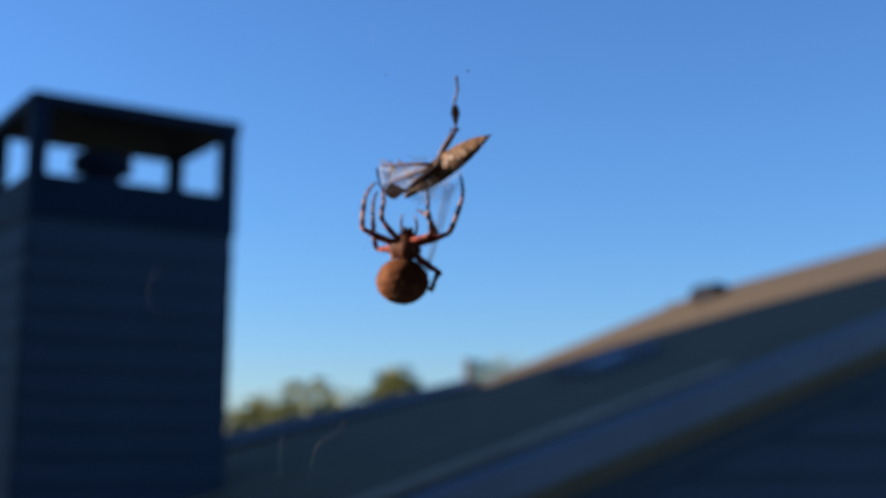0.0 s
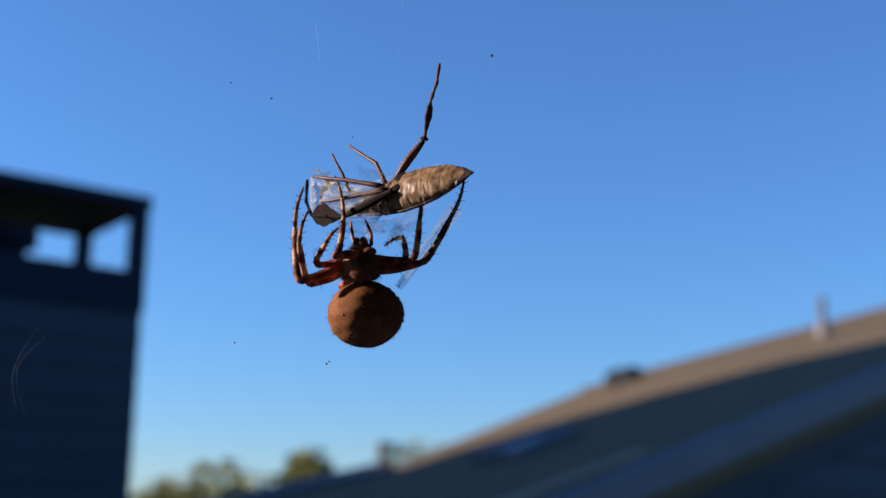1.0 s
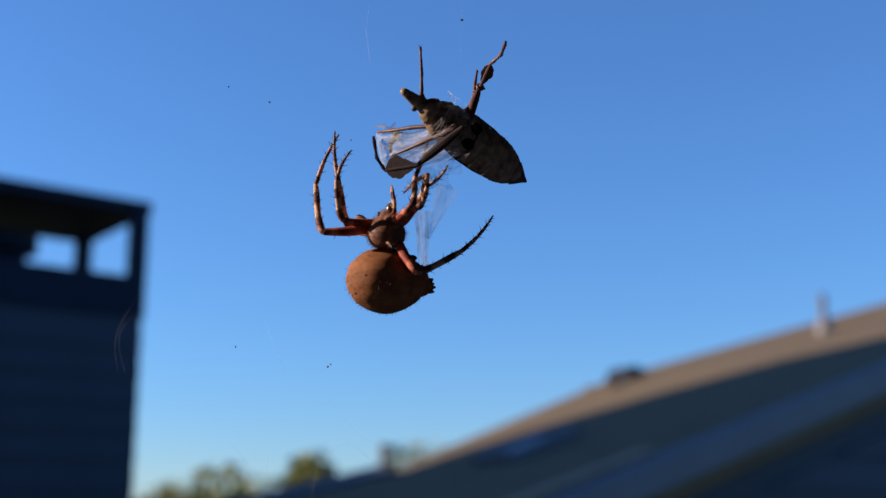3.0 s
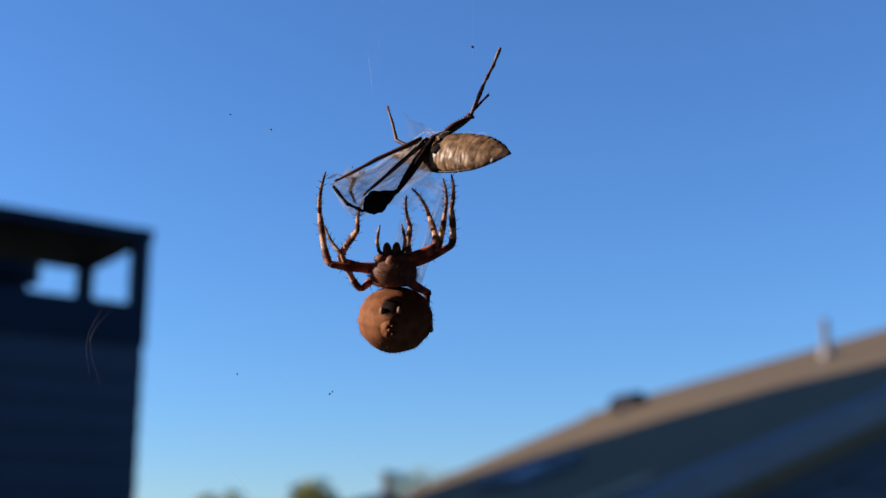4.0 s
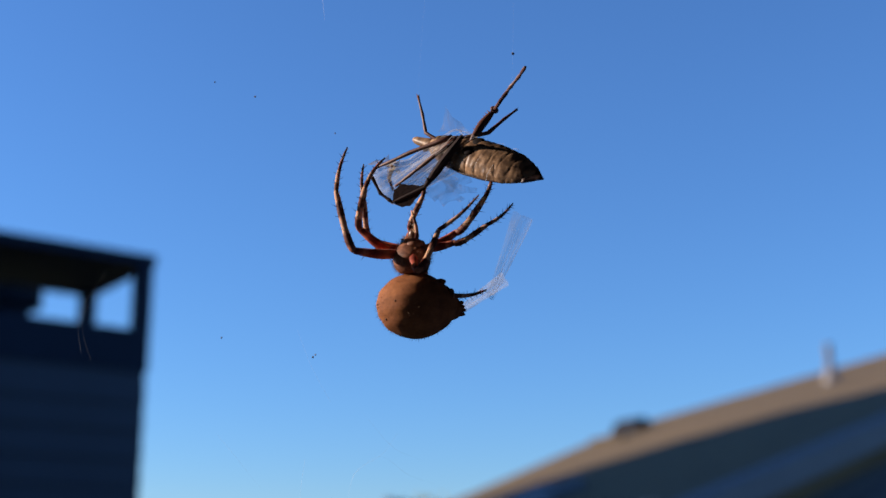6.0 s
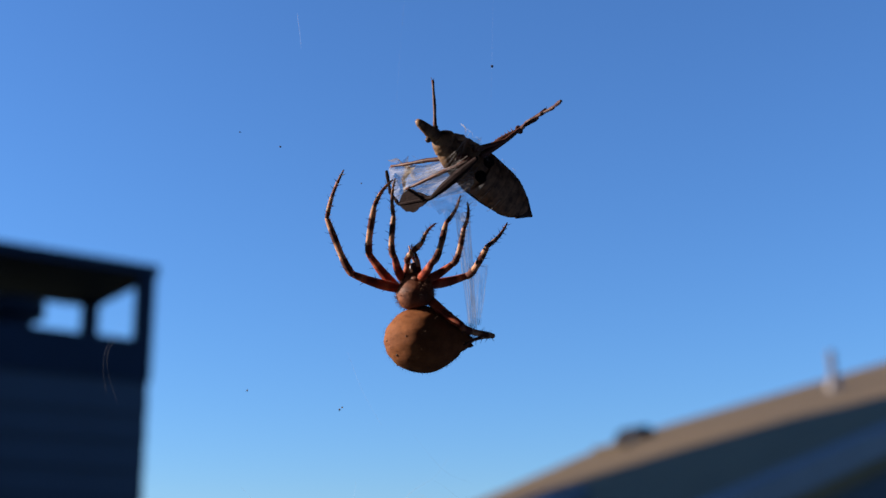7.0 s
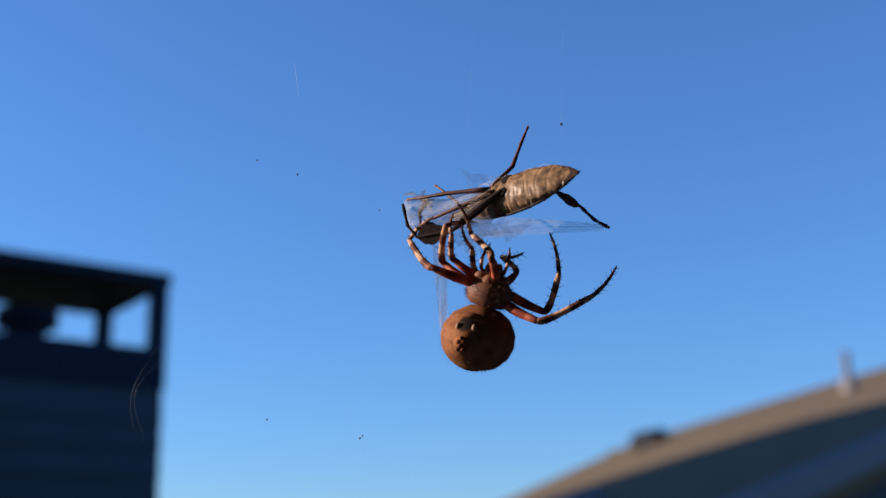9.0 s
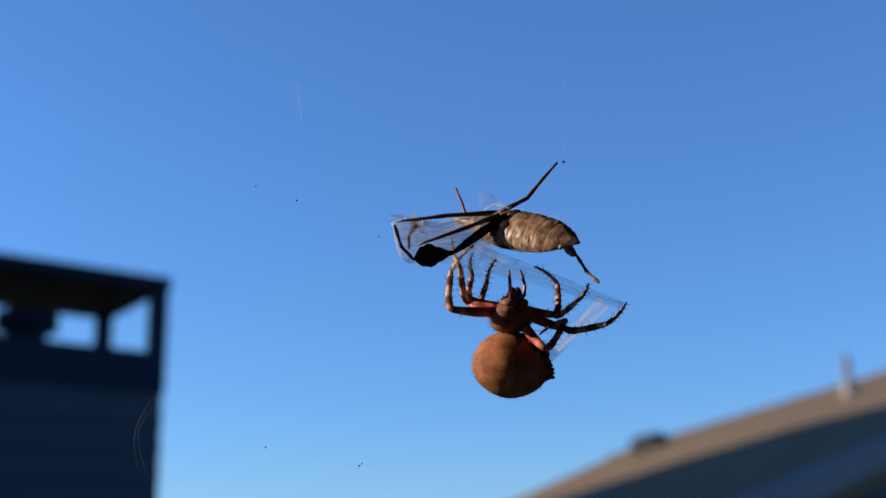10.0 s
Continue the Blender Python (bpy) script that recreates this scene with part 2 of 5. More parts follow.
part("collar", bm, material("white_flashing", rgb(0.22, 0.2, 0.19), scale=6, rough=0.5), pipe, "white flashing collar")
BLACK = material("black_vent", rgb(0.02, 0.022, 0.028), scale=6, rough=0.8, spec=0.2)
for u, t, k in ((5.45, 5.30, 1.0), (9.0, 5.25, 1.5)):
    vent = thing("roof_vent", "dark metal box vent near the roof's far edge", "roof vent", "vents on the roof")
    m = on_roof(u, t) @ Matrix.Scale(k, 4)
    bm = bmesh.new()
    prism(bm, [m @ Vector((x, -0.10, z)) for x, z in ((-0.05, -0.06), (0.16, -0.02), (0.13, 0.07), (0.07, 0.10), (0.01, 0.07))], m.to_3x3() @ Vector((0, 0.2, 0)))
    part("hood", bm, BLACK, vent)
    bm = bmesh.new()
    box(bm, (-0.17, -0.13, -0.12), (-0.045, 0.13, -0.03), m)
    part("flange", bm, SHINGLE, vent, "shingled flange")
slope = Matrix.Translation(at(3.98, 4.5, roof_z(3.98, 4.5))) @ Matrix.Rotation(TURN, 4, "Z") @ Matrix.Rotation(-math.atan(0.35), 4, "Y")
skylight = thing("skylight", "small skylight that mirrors the sky", "skylight")
bm = bmesh.new()
for lo, hi in (((-0.22, -0.16, 0), (0.22, -0.12, 0.05)), ((-0.22, 0.12, 0), (0.22, 0.16, 0.05)), ((-0.22, -0.12, 0), (-0.18, 0.12, 0.05)), ((0.18, -0.12, 0), (0.22, 0.12, 0.05))):
    box(bm, lo, hi, slope)
part("frame", bm, TRIM, skylight)
bm = bmesh.new()
box(bm, (-0.18, -0.12, 0.01), (0.18, 0.12, 0.035), slope)
part("pane", bm, GLASS, skylight)

# ---- the chimney ----
chimney = thing("chimney", "square chimney with blue-grey lap siding and an open dark metal top", "chimney")
W, V, H = 1.155, 0.9, 1.838
K = 0.7  # the chimney is drawn in units of this many metres
cu, ct = 1.56 * K, 6.215 * K
post = Matrix.Translation(at(cu, ct, 0)) @ Matrix.Rotation(TURN, 4, "Z") @ Matrix.Scale(K, 4)
bm = bmesh.new()
box(bm, (0.012, 0.012, -EYE / K), (W - 0.012, V - 0.012, H - 0.655), post)
part("core", bm, SIDING, chimney)
low, high = H - 0.66, H - 0.43
for lo, hi in (((0, 0), (W, 0.03)), ((0, V - 0.03), (W, V)), ((0, 0.03), (0.03, V - 0.03)), ((W - 0.03, 0.03), (W, V - 0.03))):
    bm = bmesh.new()
    box(bm, (*lo, low), (*hi, high), post)
    part("skirt_panel", bm, SHROUD, chimney, "dark metal skirt panel")
for x in (0, W - 0.085):
    for y in (0, V - 0.085):
        bm = bmesh.new()
        box(bm, (x, y, high), (x + 0.085, y + 0.085, H - 0.06), post)
        part("post", bm, SHROUD, chimney)
bm = bmesh.new()
box(bm, (-0.01, -0.01, H - 0.06), (W + 0.01, V + 0.01, H), post)
part("lid", bm, SHROUD, chimney, "flat dark metal lid")
bm = bmesh.new()
c = post @ Vector((W * 0.45, V * 0.5, 0))
tube(bm, [c + Vector((0, 0, z * K)) for z in (H - 0.62, H - 0.3, H - 0.29, H - 0.2, H - 0.19)], [r * K for r in (0.11, 0.11, 0.17, 0.17, 0.1)], 16)
part("flue", bm, SHROUD, chimney, "round metal flue with a cap")
board_mesh = {}


def boards(parent, length, count, place):
    """Lap boards of one length, one above the other, each its own piece."""
    key = round(length, 3)
    if key not in board_mesh:
        bm = bmesh.new()
        prism(bm, [(0, 0, 0), (0, -0.016, 0), (0, -0.018, 0.01), (0, -0.006, 0.16), (0, 0, 0.16)], (length, 0, 0))
        bmesh.ops.recalc_face_normals(bm, faces=bm.faces)
        board_mesh[key] = bpy.data.meshes.new("siding_board")
        bm.to_mesh(board_mesh[key])
        bm.free()
        board_mesh[key].materials.append(SIDING)
    for i in range(count):
        ob = new("siding_board", board_mesh[key])
        ob.parent = parent
        ob.matrix_basis = place @ Matrix.Translation((0, 0, -0.15 * i))


boards(chimney, W - 0.024, 15, post @ Matrix.Translation((0.012, 0.012, H - 0.84)))
boards(chimney, V - 0.024, 15, post @ Matrix.Translation((0.012, V - 0.012, H - 0.84)) @ Matrix.Rotation(radians(-90), 4, "Z"))
# lap boards on the gable, cut short along the rake
for i in range(22):
    z = 2.6 - 0.15 * i
    u0 = max(EAVE + 0.32, under_rake(z + 0.30))
    u1 = max(EAVE + 0.32, under_rake(z + 0.15))
    bm = bmesh.new()
    prism(bm, [at(u1, NEAR + 0.096, z - 0.15), at(TOP, NEAR + 0.096, z - 0.15), at(TOP, NEAR + 0.112, z), at(u0, NEAR + 0.112, z)], B * 0.02)
    part("siding_board", bm, SIDING, roof_house)

# ---- a farther house, trees, and an unseen house added on the left for its shade ----
far_house = thing("house", "distant house with a sunlit tan roof", "house")
bm = bmesh.new()
box(bm, (-2.6, 17, 0), (3.5, 24, 3.6 + 0.2))
part("wall", bm, STUCCO, far_house)
bm = bmesh.new()
prism(bm, [(-3.0, 16.6, 3.55), (3.9, 16.6, 4.25), (3.9, 20.5, 5.1), (-1.2, 20.5, 4.65)], (0, 0, -0.15))
part("roof", bm, SHINGLE, far_house, "sunlit tan shingle roof")
bm = bmesh.new()
tube(bm, [(-0.75, 18, 4.0), (-0.75, 18, 4.95)], [0.07, 0.07], 10)
part("vent_pipe", bm, PIPE, far_house)
# added light blocker, out of view; its profile sets the roof's shadow edge
shade_house = thing("house", "unseen house shape added to shade the roof, stepped to fit the shadow edge", "house")
bm = bmesh.new()
prism(bm, [(-12, y, z) for y, z in ((1.4, 0), (6.8, 0), (6.8, 7.2), (7.28, 8.17), (7.42, 8.6), (7.42, 9.6), (1.4, 9.6))], (4, 0, 0))
part("wall", bm, STUCCO, shade_house)
bm = bmesh.new()
box(bm, (-12.2, 1.3, 9.6), (-7.9, 7.6, 9.85))
part("roof", bm, SHINGLE, shade_house)


def tree(x, y, height, spread, seed):
    """A tapered trunk with limbs and a loose crown of small leaves."""
    rnd = random.Random(seed)
    t = thing("tree", "leafy green tree in low sunlight", "tree", "trees beyond the roofs")
    t.matrix_world = Matrix.Translation((x, y, 0))
    bm = bmesh.new()
    tube(bm, [(0, 0, 0), (0.1, 0, height * 0.35), (0, 0.1, height * 0.6), (0.1, 0, height * 0.85)], [0.22, 0.17, 0.1, 0.03], 8)
    lumps = []
    for i in range(11):
        a, r = rnd.uniform(0, 6.28), spread * rnd.uniform(0.25, 0.85)
        z = height * rnd.uniform(0.5, 0.9)
        tip = Vector((math.cos(a) * r, math.sin(a) * r, z))
        tube(bm, [(0, 0, z * 0.62), tip * 0.6 + Vector((0, 0, z * 0.32)), tip], [0.08, 0.05, 0.02], 5)
        lumps.append((tip, spread * rnd.uniform(0.3, 0.5)))
    lumps.append((Vector((0, 0, height * 0.88)), spread * 0.45))
    part("trunk", bm, BARK, t)
    bm = bmesh.new()
    for c, r in lumps:
        for i in range(190):
            d = Vector((rnd.gauss(0, 1), rnd.gauss(0, 1), rnd.gauss(0, 0.8))).normalized() * r * rnd.random() ** 0.4
            n = Vector((rnd.gauss(0, 1), rnd.gauss(0, 1), rnd.gauss(0, 1))).normalized()
            s = n.orthogonal().normalized() * rnd.uniform(0.08, 0.16)
            o = n.cross(s) * 0.6
            bm.faces.new([bm.verts.new(c + d + q) for q in (s, o, -s, -o)])
    part("crown", bm, LEAF, t)
    return t


for x, y, h, s, k in ((-6.1, 28, 4.75, 1.7, 1), (-4.7, 27, 5.25, 1.6, 2), (-3.0, 30, 5.75, 1.5, 3), (-0.6, 32, 6.1, 1.7, 4), (-14.5, 29, 4.6, 2.5, 5), (-7.8, 30, 4.5, 1.6, 6)):
    tree(x, y, h, s, k)

# ---- the spider and its catch ----
G = 7.66e-5  # one grain: the spider's own unit of length, in metres
HUB = Vector((0, 0.160, EYE + 0.040))  # a fixed place in the web
TILT = radians(15)
RIGHT, UP, NEARER = Vector((1, 0, 0)), Vector((0, -math.sin(TILT), math.cos(TILT))), Vector((0, -math.cos(TILT), -math.sin(TILT)))


def span(x, y, z=0.0):
    """A vector by grains to the right, up and towards the front of the web."""
    return (RIGHT * x + UP * y + NEARER * z) * G


ABDOMEN = material("abdomen_skin", rgb(0.37, 0.145, 0.056), rgb(0.12, 0.040, 0.019), scale=520, fine=2600, rough=0.75, bump=0.06, reach=0.005, edge=0.18, spec=0.15)
CARAPACE = material("carapace", rgb(0.29, 0.115, 0.06), rgb(0.11, 0.04, 0.025), scale=620, fine=2600, rough=0.6, bump=0.2, reach=0.008, edge=0.12, spec=0.3)
JAW = material("dark_red_jaw", rgb(0.17, 0.075, 0.04), rgb(0.05, 0.02, 0.014), scale=800, rough=0.3)
PALE_SPOT = material("pale_spot", rgb(0.27, 0.16, 0.095), scale=900, rough=0.6)
PALE_HAIR = material("pale_hair", rgb(0.24, 0.14, 0.085), scale=900, rough=0.6)
SPINNERET = material("brown_spinneret", rgb(0.24, 0.09, 0.048), rgb(0.11, 0.042, 0.026), scale=900, fine=3000, rough=0.8, bump=0.4, spec=0.1)
BRISTLE = material("bristle", rgb(0.07, 0.035, 0.025), scale=900, rough=0.6)
FEMUR = banded("femur_chitin", [(0.0, (0.446, 0.088, 0.036)), (0.3, (0.323, 0.044, 0.022)), (0.42, (0.553, 0.124, 0.056)), (0.55, (0.420, 0.066, 0.030)), (0.66, (0.192, 0.026, 0.015)), (0.78, (0.328, 0.048, 0.022)), (0.86, (0.595, 0.173, 0.089)), (1.0, (0.165, 0.025, 0.016))])
TIBIA = banded("tibia_chitin", [(0.0, (0.260, 0.085, 0.045)), (0.13, (0.390, 0.156, 0.091)), (0.18, (0.120, 0.034, 0.022)), (0.36, (0.120, 0.034, 0.022)), (0.41, (0.598, 0.370, 0.234)), (0.60, (0.559, 0.325, 0.202)), (0.66, (0.110, 0.032, 0.022)), (0.84, (0.100, 0.030, 0.021)), (0.89, (0.546, 0.325, 0.202)), (1.0, (0.494, 0.273, 0.169))])
FOOT = banded("foot_chitin", [(0.0, (0.468, 0.260, 0.163)), (0.10, (0.120, 0.040, 0.027)), (0.20, (0.110, 0.036, 0.025)), (0.27, (0.520, 0.325, 0.208)), (0.46, (0.468, 0.273, 0.176)), (0.54, (0.130, 0.050, 0.034)), (0.66, (0.140, 0.055, 0.036)), (0.74, (0.351, 0.176, 0.111)), (0.86, (0.200, 0.090, 0.056)), (1.0, (0.050, 0.024, 0.020))])
BELLY = material("bug_belly", rgb(0.42, 0.262, 0.155), rgb(0.10, 0.058, 0.037), scale=850, fine=2400, rough=0.46, bump=0.3, spec=0.32, reach=0.03, edge=0.1)
THORAX = material("bug_thorax", rgb(0.39, 0.245, 0.142), rgb(0.085, 0.048, 0.033), scale=800, fine=2200, rough=0.45, bump=0.4, reach=0.03, edge=0.09)
BUG_DARK = material("bug_dark", rgb(0.09, 0.05, 0.043), rgb(0.035, 0.02, 0.02), scale=500, fine=3000, rough=0.5, bump=0.3)
LEAF_DARK = material("bug_leaf_leg", rgb(0.034, 0.02, 0.022), rgb(0.016, 0.011, 0.012), scale=500, fine=3000, rough=0.7, bump=0.5, spec=0.1)
LEG_DARK = material("bug_hind_leg", rgb(0.16, 0.066, 0.05), rgb(0.07, 0.03, 0.027), scale=700, fine=3000, rough=0.5, bump=0.4)
SOCKET = material("black_socket", rgb(0.012, 0.009, 0.01), scale=900, rough=0.8, spec=0.1)
BUG_LEG = material("bug_leg", rgb(0.17, 0.066, 0.05), rgb(0.07, 0.028, 0.024), scale=700, fine=3000, rough=0.5, bump=0.4)
SILK = silk_material("silk_sheet", 0.25, 1300, (0.64, 0.66, 0.72), 2.0)
SILK_BAND = silk_material("silk_band", 0.22, 9000, (0.70, 0.73, 0.82))
FILM = silk_material("silk_film", 0.11, 1300, (0.66, 0.68, 0.72))
RIBBON = silk_material("silk_ribbon", 0.18, 4200, (0.58, 0.61, 0.71))
FIBRE = silk_material("silk_fibre", 0.2, 500, (0.9, 0.9, 0.92))
CREAM = silk_material("cream_silk", 0.3, 900, (0.66, 0.55, 0.40))
WEB = silk_material("web_fibre", 0.09, 500, (0.85, 0.88, 0.92))

# thin dark crooked rings between the segments of the bug's belly
n, l = BELLY.node_tree.nodes, BELLY.node_tree.links
co = n.new("ShaderNodeTexCoord")
axis = n.new("ShaderNodeSeparateXYZ")
l.new(co.outputs["Object"], axis.inputs[0])
crook = n.new("ShaderNodeTexNoise")
crook.inputs["Scale"].default_value, crook.inputs["Detail"].default_value = 260, 4
l.new(co.outputs["Object"], crook.inputs["Vector"])
bend = n.new("ShaderNodeMath")
bend.operation = "MULTIPLY_ADD"
bend.inputs[1].default_value = 9 * G
l.new(crook.outputs["Fac"], bend.inputs[0])
l.new(axis.outputs["X"], bend.inputs[2])
ring = n.new("ShaderNodeMath")
ring.operation = "PINGPONG"
ring.inputs[1].default_value = 10.5 * G
slide = n.new("ShaderNodeMath")
slide.operation = "ADD"
slide.inputs[1].default_value = 4.5 * G
l.new(bend.outputs[0], slide.inputs[0])
l.new(slide.outputs[0], ring.inputs[0])
line = n.new("ShaderNodeMapRange")
line.inputs["From Min"].default_value, line.inputs["From Max"].default_value = 0.5 * G, 2.0 * G
line.inputs["To Min"].default_value = 0.55
l.new(ring.outputs[0], line.inputs["Value"])
seam = n.new("ShaderNodeMix")
seam.data_type = "RGBA"
seam.inputs[6].default_value = rgb(0.07, 0.04, 0.028)
skin = n["Principled BSDF"]
l.new(line.outputs[0], seam.inputs[0])
l.new(skin.inputs["Base Color"].links[0].from_socket, seam.inputs[7])
l.new(seam.outputs[2], skin.inputs["Base Color"])

# a dark belly mark on the abdomen's skin, near the waist
n, l = ABDOMEN.node_tree.nodes, ABDOMEN.node_tree.links
co = n.new("ShaderNodeTexCoord")
off = n.new("ShaderNodeVectorMath")
off.operation = "SUBTRACT"
off.inputs[1].default_value = (66 * G, 0, 31 * G)
l.new(co.outputs["Object"], off.inputs[0])
far = n.new("ShaderNodeVectorMath")
far.operation = "LENGTH"
l.new(off.outputs[0], far.inputs[0])
wob = n.new("ShaderNodeTexNoise")
wob.inputs["Scale"].default_value = 900
l.new(co.outputs["Object"], wob.inputs["Vector"])
rag = n.new("ShaderNodeMath")
rag.operation = "MULTIPLY_ADD"
rag.inputs[1].default_value = 14 * G
l.new(wob.outputs["Fac"], rag.inputs[0])
l.new(far.outputs["Value"], rag.inputs[2])
edge = n.new("ShaderNodeMapRange")
edge.inputs["From Min"].default_value, edge.inputs["From Max"].default_value = 24 * G, 31 * G
l.new(rag.outputs[0], edge.inputs["Value"])
dab = n.new("ShaderNodeMix")
dab.data_type = "RGBA"
dab.inputs[6].default_value = rgb(0.014, 0.008, 0.007)
skin = n["Principled BSDF"]
l.new(edge.outputs[0], dab.inputs[0])
l.new(skin.inputs["Base Color"].links[0].from_socket, dab.inputs[7])
l.new(dab.outputs[2], skin.inputs["Base Color"])


rnd = random.Random(7)
spider = thing("spider", "orange-brown orb-weaver spider with banded bristly legs, wrapping its catch", "spider")


def gr(*p):
    return Vector(p) * G


# abdomen: its waist looks along z, the silk glands along x
AX, AY, AZ = 71, 66, 59


def plump(p):
    p = p.copy()
    k = max(0.0, p.x)
    p.z *= 1.0 - (0.36 if p.z > 0 else 0.06) * k * k
    p.y *= 1.0 - 0.20 * k * k
    p.x *= 1.0 + 0.07 * k * k * k
    lump = 0.012 * math.sin(9 * p.y + 3 * p.z) * math.cos(7 * p.x) + 0.008 * math.sin(17 * p.z + 5 * p.y)
    return p * (1 + lump)


def skin_at(d):
    """The place on the abdomen's skin in a direction."""
    p = plump(Vector(d).normalized())
    return Vector((p.x * AX, p.y * AY, p.z * AZ))


bm = bmesh.new()
ball(bm, (0, 0, 0), (AX * G, AY * G, AZ * G), 52, 36, plump)
abdomen = part("abdomen", bm, ABDOMEN, spider, "plump round orange-brown abdomen", smooth=True)
bm = bmesh.new()
for i in range(1300):
    p = Vector((rnd.gauss(0, 1), rnd.gauss(0, 1), rnd.gauss(0, 1))).normalized()
    q = skin_at(p)
    lean = Vector((rnd.gauss(0, 0.4), rnd.gauss(0, 0.4), rnd.gauss(0, 0.4) - 0.5))
    spine(bm, q * G, (q + (p + lean).normalized() * rnd.uniform(3, 9)) * G, 0.15 * G)
tagged(part("hairs", bm, PALE_HAIR, abdomen, "short fine hairs"), kind="stuff")
for a, b in ((-0.6, -0.35), (0.45, -0.5), (0.9, 0.1), (-1.0, 0.2), (0.1, -0.75), (-0.25, 0.1)):
    d = Vector((-math.cos(a) * math.cos(b), math.sin(a) * math.cos(b), math.sin(b)))
    bm = bmesh.new()
    ball(bm, skin_at(d) * 0.99 * G, [rnd.uniform(1.5, 2.6) * G] * 3, 8, 6)
    part("dimple", bm, JAW, abdomen, "small dark pit", smooth=True)
for y in (-1, 1):
    bm = bmesh.new()
    ball(bm, skin_at((0.86, 0.27 * y, 0.42)) * G, gr(5, 4.5, 8), 10, 8)
    part("pale_spot", bm, PALE_SPOT, abdomen, "cream belly spot", smooth=True)
# the plate and fold behind the waist, on the belly side
bm = bmesh.new()
ball(bm, skin_at((0.62, 0, 0.78)) * 0.99 * G, gr(11, 17, 6), 14, 8)
part("belly_plate", bm, SPINNERET, abdomen, "brown plate behind the waist", smooth=True)
bm = bmesh.new()
tube(bm, [gr(55, 0, -9), gr(66, 0, -11), gr(74, 0, -13), gr(80, 0, -14)], [24 * G, 20 * G, 15 * G, 8 * G], 14)
part("spinneret_mount", bm, ABDOMEN, abdomen, "brown cone round the silk glands", smooth=True)
for y, z, k in ((-5, -8, 0.7), (5, -8, 0.7), (-5, -19, 0.7), (5, -19, 0.7), (0, -2, 0.6), (0, -13, 1.0)):
    bm = bmesh.new()
    tube(bm, [gr(69, y, z), gr(76, y, z), gr(77 + 6 * k, y * 1.1, z + 0.2 * (z + 12)), gr(78 + 10 * k, y * 0.7, z + 0.35 * (z + 12))], [6 * G, 5.2 * G, 3.8 * G, 1.4 * G], 8)
    part("spinneret", bm, SPINNERET, abdomen, smooth=True)

# head and chest, on the same frame as the abdomen
CZ = 88


def pear(p):
    p = p.copy()
    r = max(1e-6, math.hypot(p.x, p.y))
    k = min(1.0, r / 0.95) ** 0.36 / r if p.z < 0 else 1.0 - 0.5 * p.z ** 1.2
    groove = 0.10 * math.exp(-(p.y / 0.16) ** 2) if p.x < 0 else 0.0
    p.x *= k * (1 - groove)
    p.y *= k
    p.z *= 0.86 if p.z < 0 else 1.0
    return p


bm = bmesh.new()
ball(bm, gr(0, 0, CZ), gr(34, 42, 36), 32, 22, pear)
chest = part("cephalothorax", bm, CARAPACE, spider, "reddish-brown hairy head and chest", smooth=True)
bm = bmesh.new()
tube(bm, [gr(4, 0, 50), gr(2, 0, 58), gr(0, 0, 66)], [9 * G, 7 * G, 10 * G], 10)
part("waist", bm, CARAPACE, chest, smooth=True)
for s in (-1, 1):
    bm = bmesh.new()
    ball(bm, gr(8, 8.5 * s, CZ + 35), gr(9, 8, 14), 12, 10)
    part("jaw", bm, JAW, chest, "dark red-brown jaw", smooth=True)
    bm = bmesh.new()
    tube(bm, [gr(8, 13 * s, CZ + 24), gr(14, 22 * s, CZ + 34), gr(14, 25 * s, CZ + 50), gr(11, 22 * s, CZ + 68), gr(9, 19 * s, CZ + 80)], [x * G for x in (3.4, 3.6, 3.2, 2.6, 1.0)], 8)
    for k in range(12):
        z = CZ + 38 + 3 * k
        a = rnd.uniform(0, 6.28)
        spine(bm, gr(12, 23 * s, z), gr(12 + 9 * math.cos(a), 23 * s + 9 * math.sin(a), z + 6), 0.45 * G)
    part("palp", bm, TIBIA, chest, "banded bristly palp", smooth=True)
    for y, z in ((4, 31), (9, 27)):
        bm = bmesh.new()
        ball(bm, gr(-16 + z * 0.1, y * s, CZ + z), [1.9 * G] * 3, 8, 6)
        part("eye", bm, SOCKET, chest, "tiny black eye", smooth=True)
    for z, y in ((20, 17), (7, 21), (-6, 21), (-18, 17)):
        bm = bmesh.new()
        ball(bm, gr(8, y * 1.08 * s, CZ + z), gr(15, 14, 9.5), 12, 8)
        part("coxa", bm, CARAPACE, chest, "reddish leg root", smooth=True)
bm = bmesh.new()
ball(bm, gr(22, 0, CZ + 2), gr(8, 13, 24), 14, 10)
part("sternum", bm, CARAPACE, chest, "reddish breastplate", smooth=True)
bm = bmesh.new()
for i in range(900):
    p = Vector((rnd.gauss(0, 1), rnd.gauss(0, 1), rnd.gauss(0, 1))).normalized()
    q = pear(p)
    q = Vector((q.x * 34, q.y * 42, q.z * 36 + CZ))
    spine(bm, q * G, (q + (p + Vector((0, 0, 0.5))).normalized() * rnd.uniform(4, 10)) * G, 0.3 * G)
tagged(part("hairs", bm, PALE_HAIR, chest, "short fine hairs"), kind="stuff")


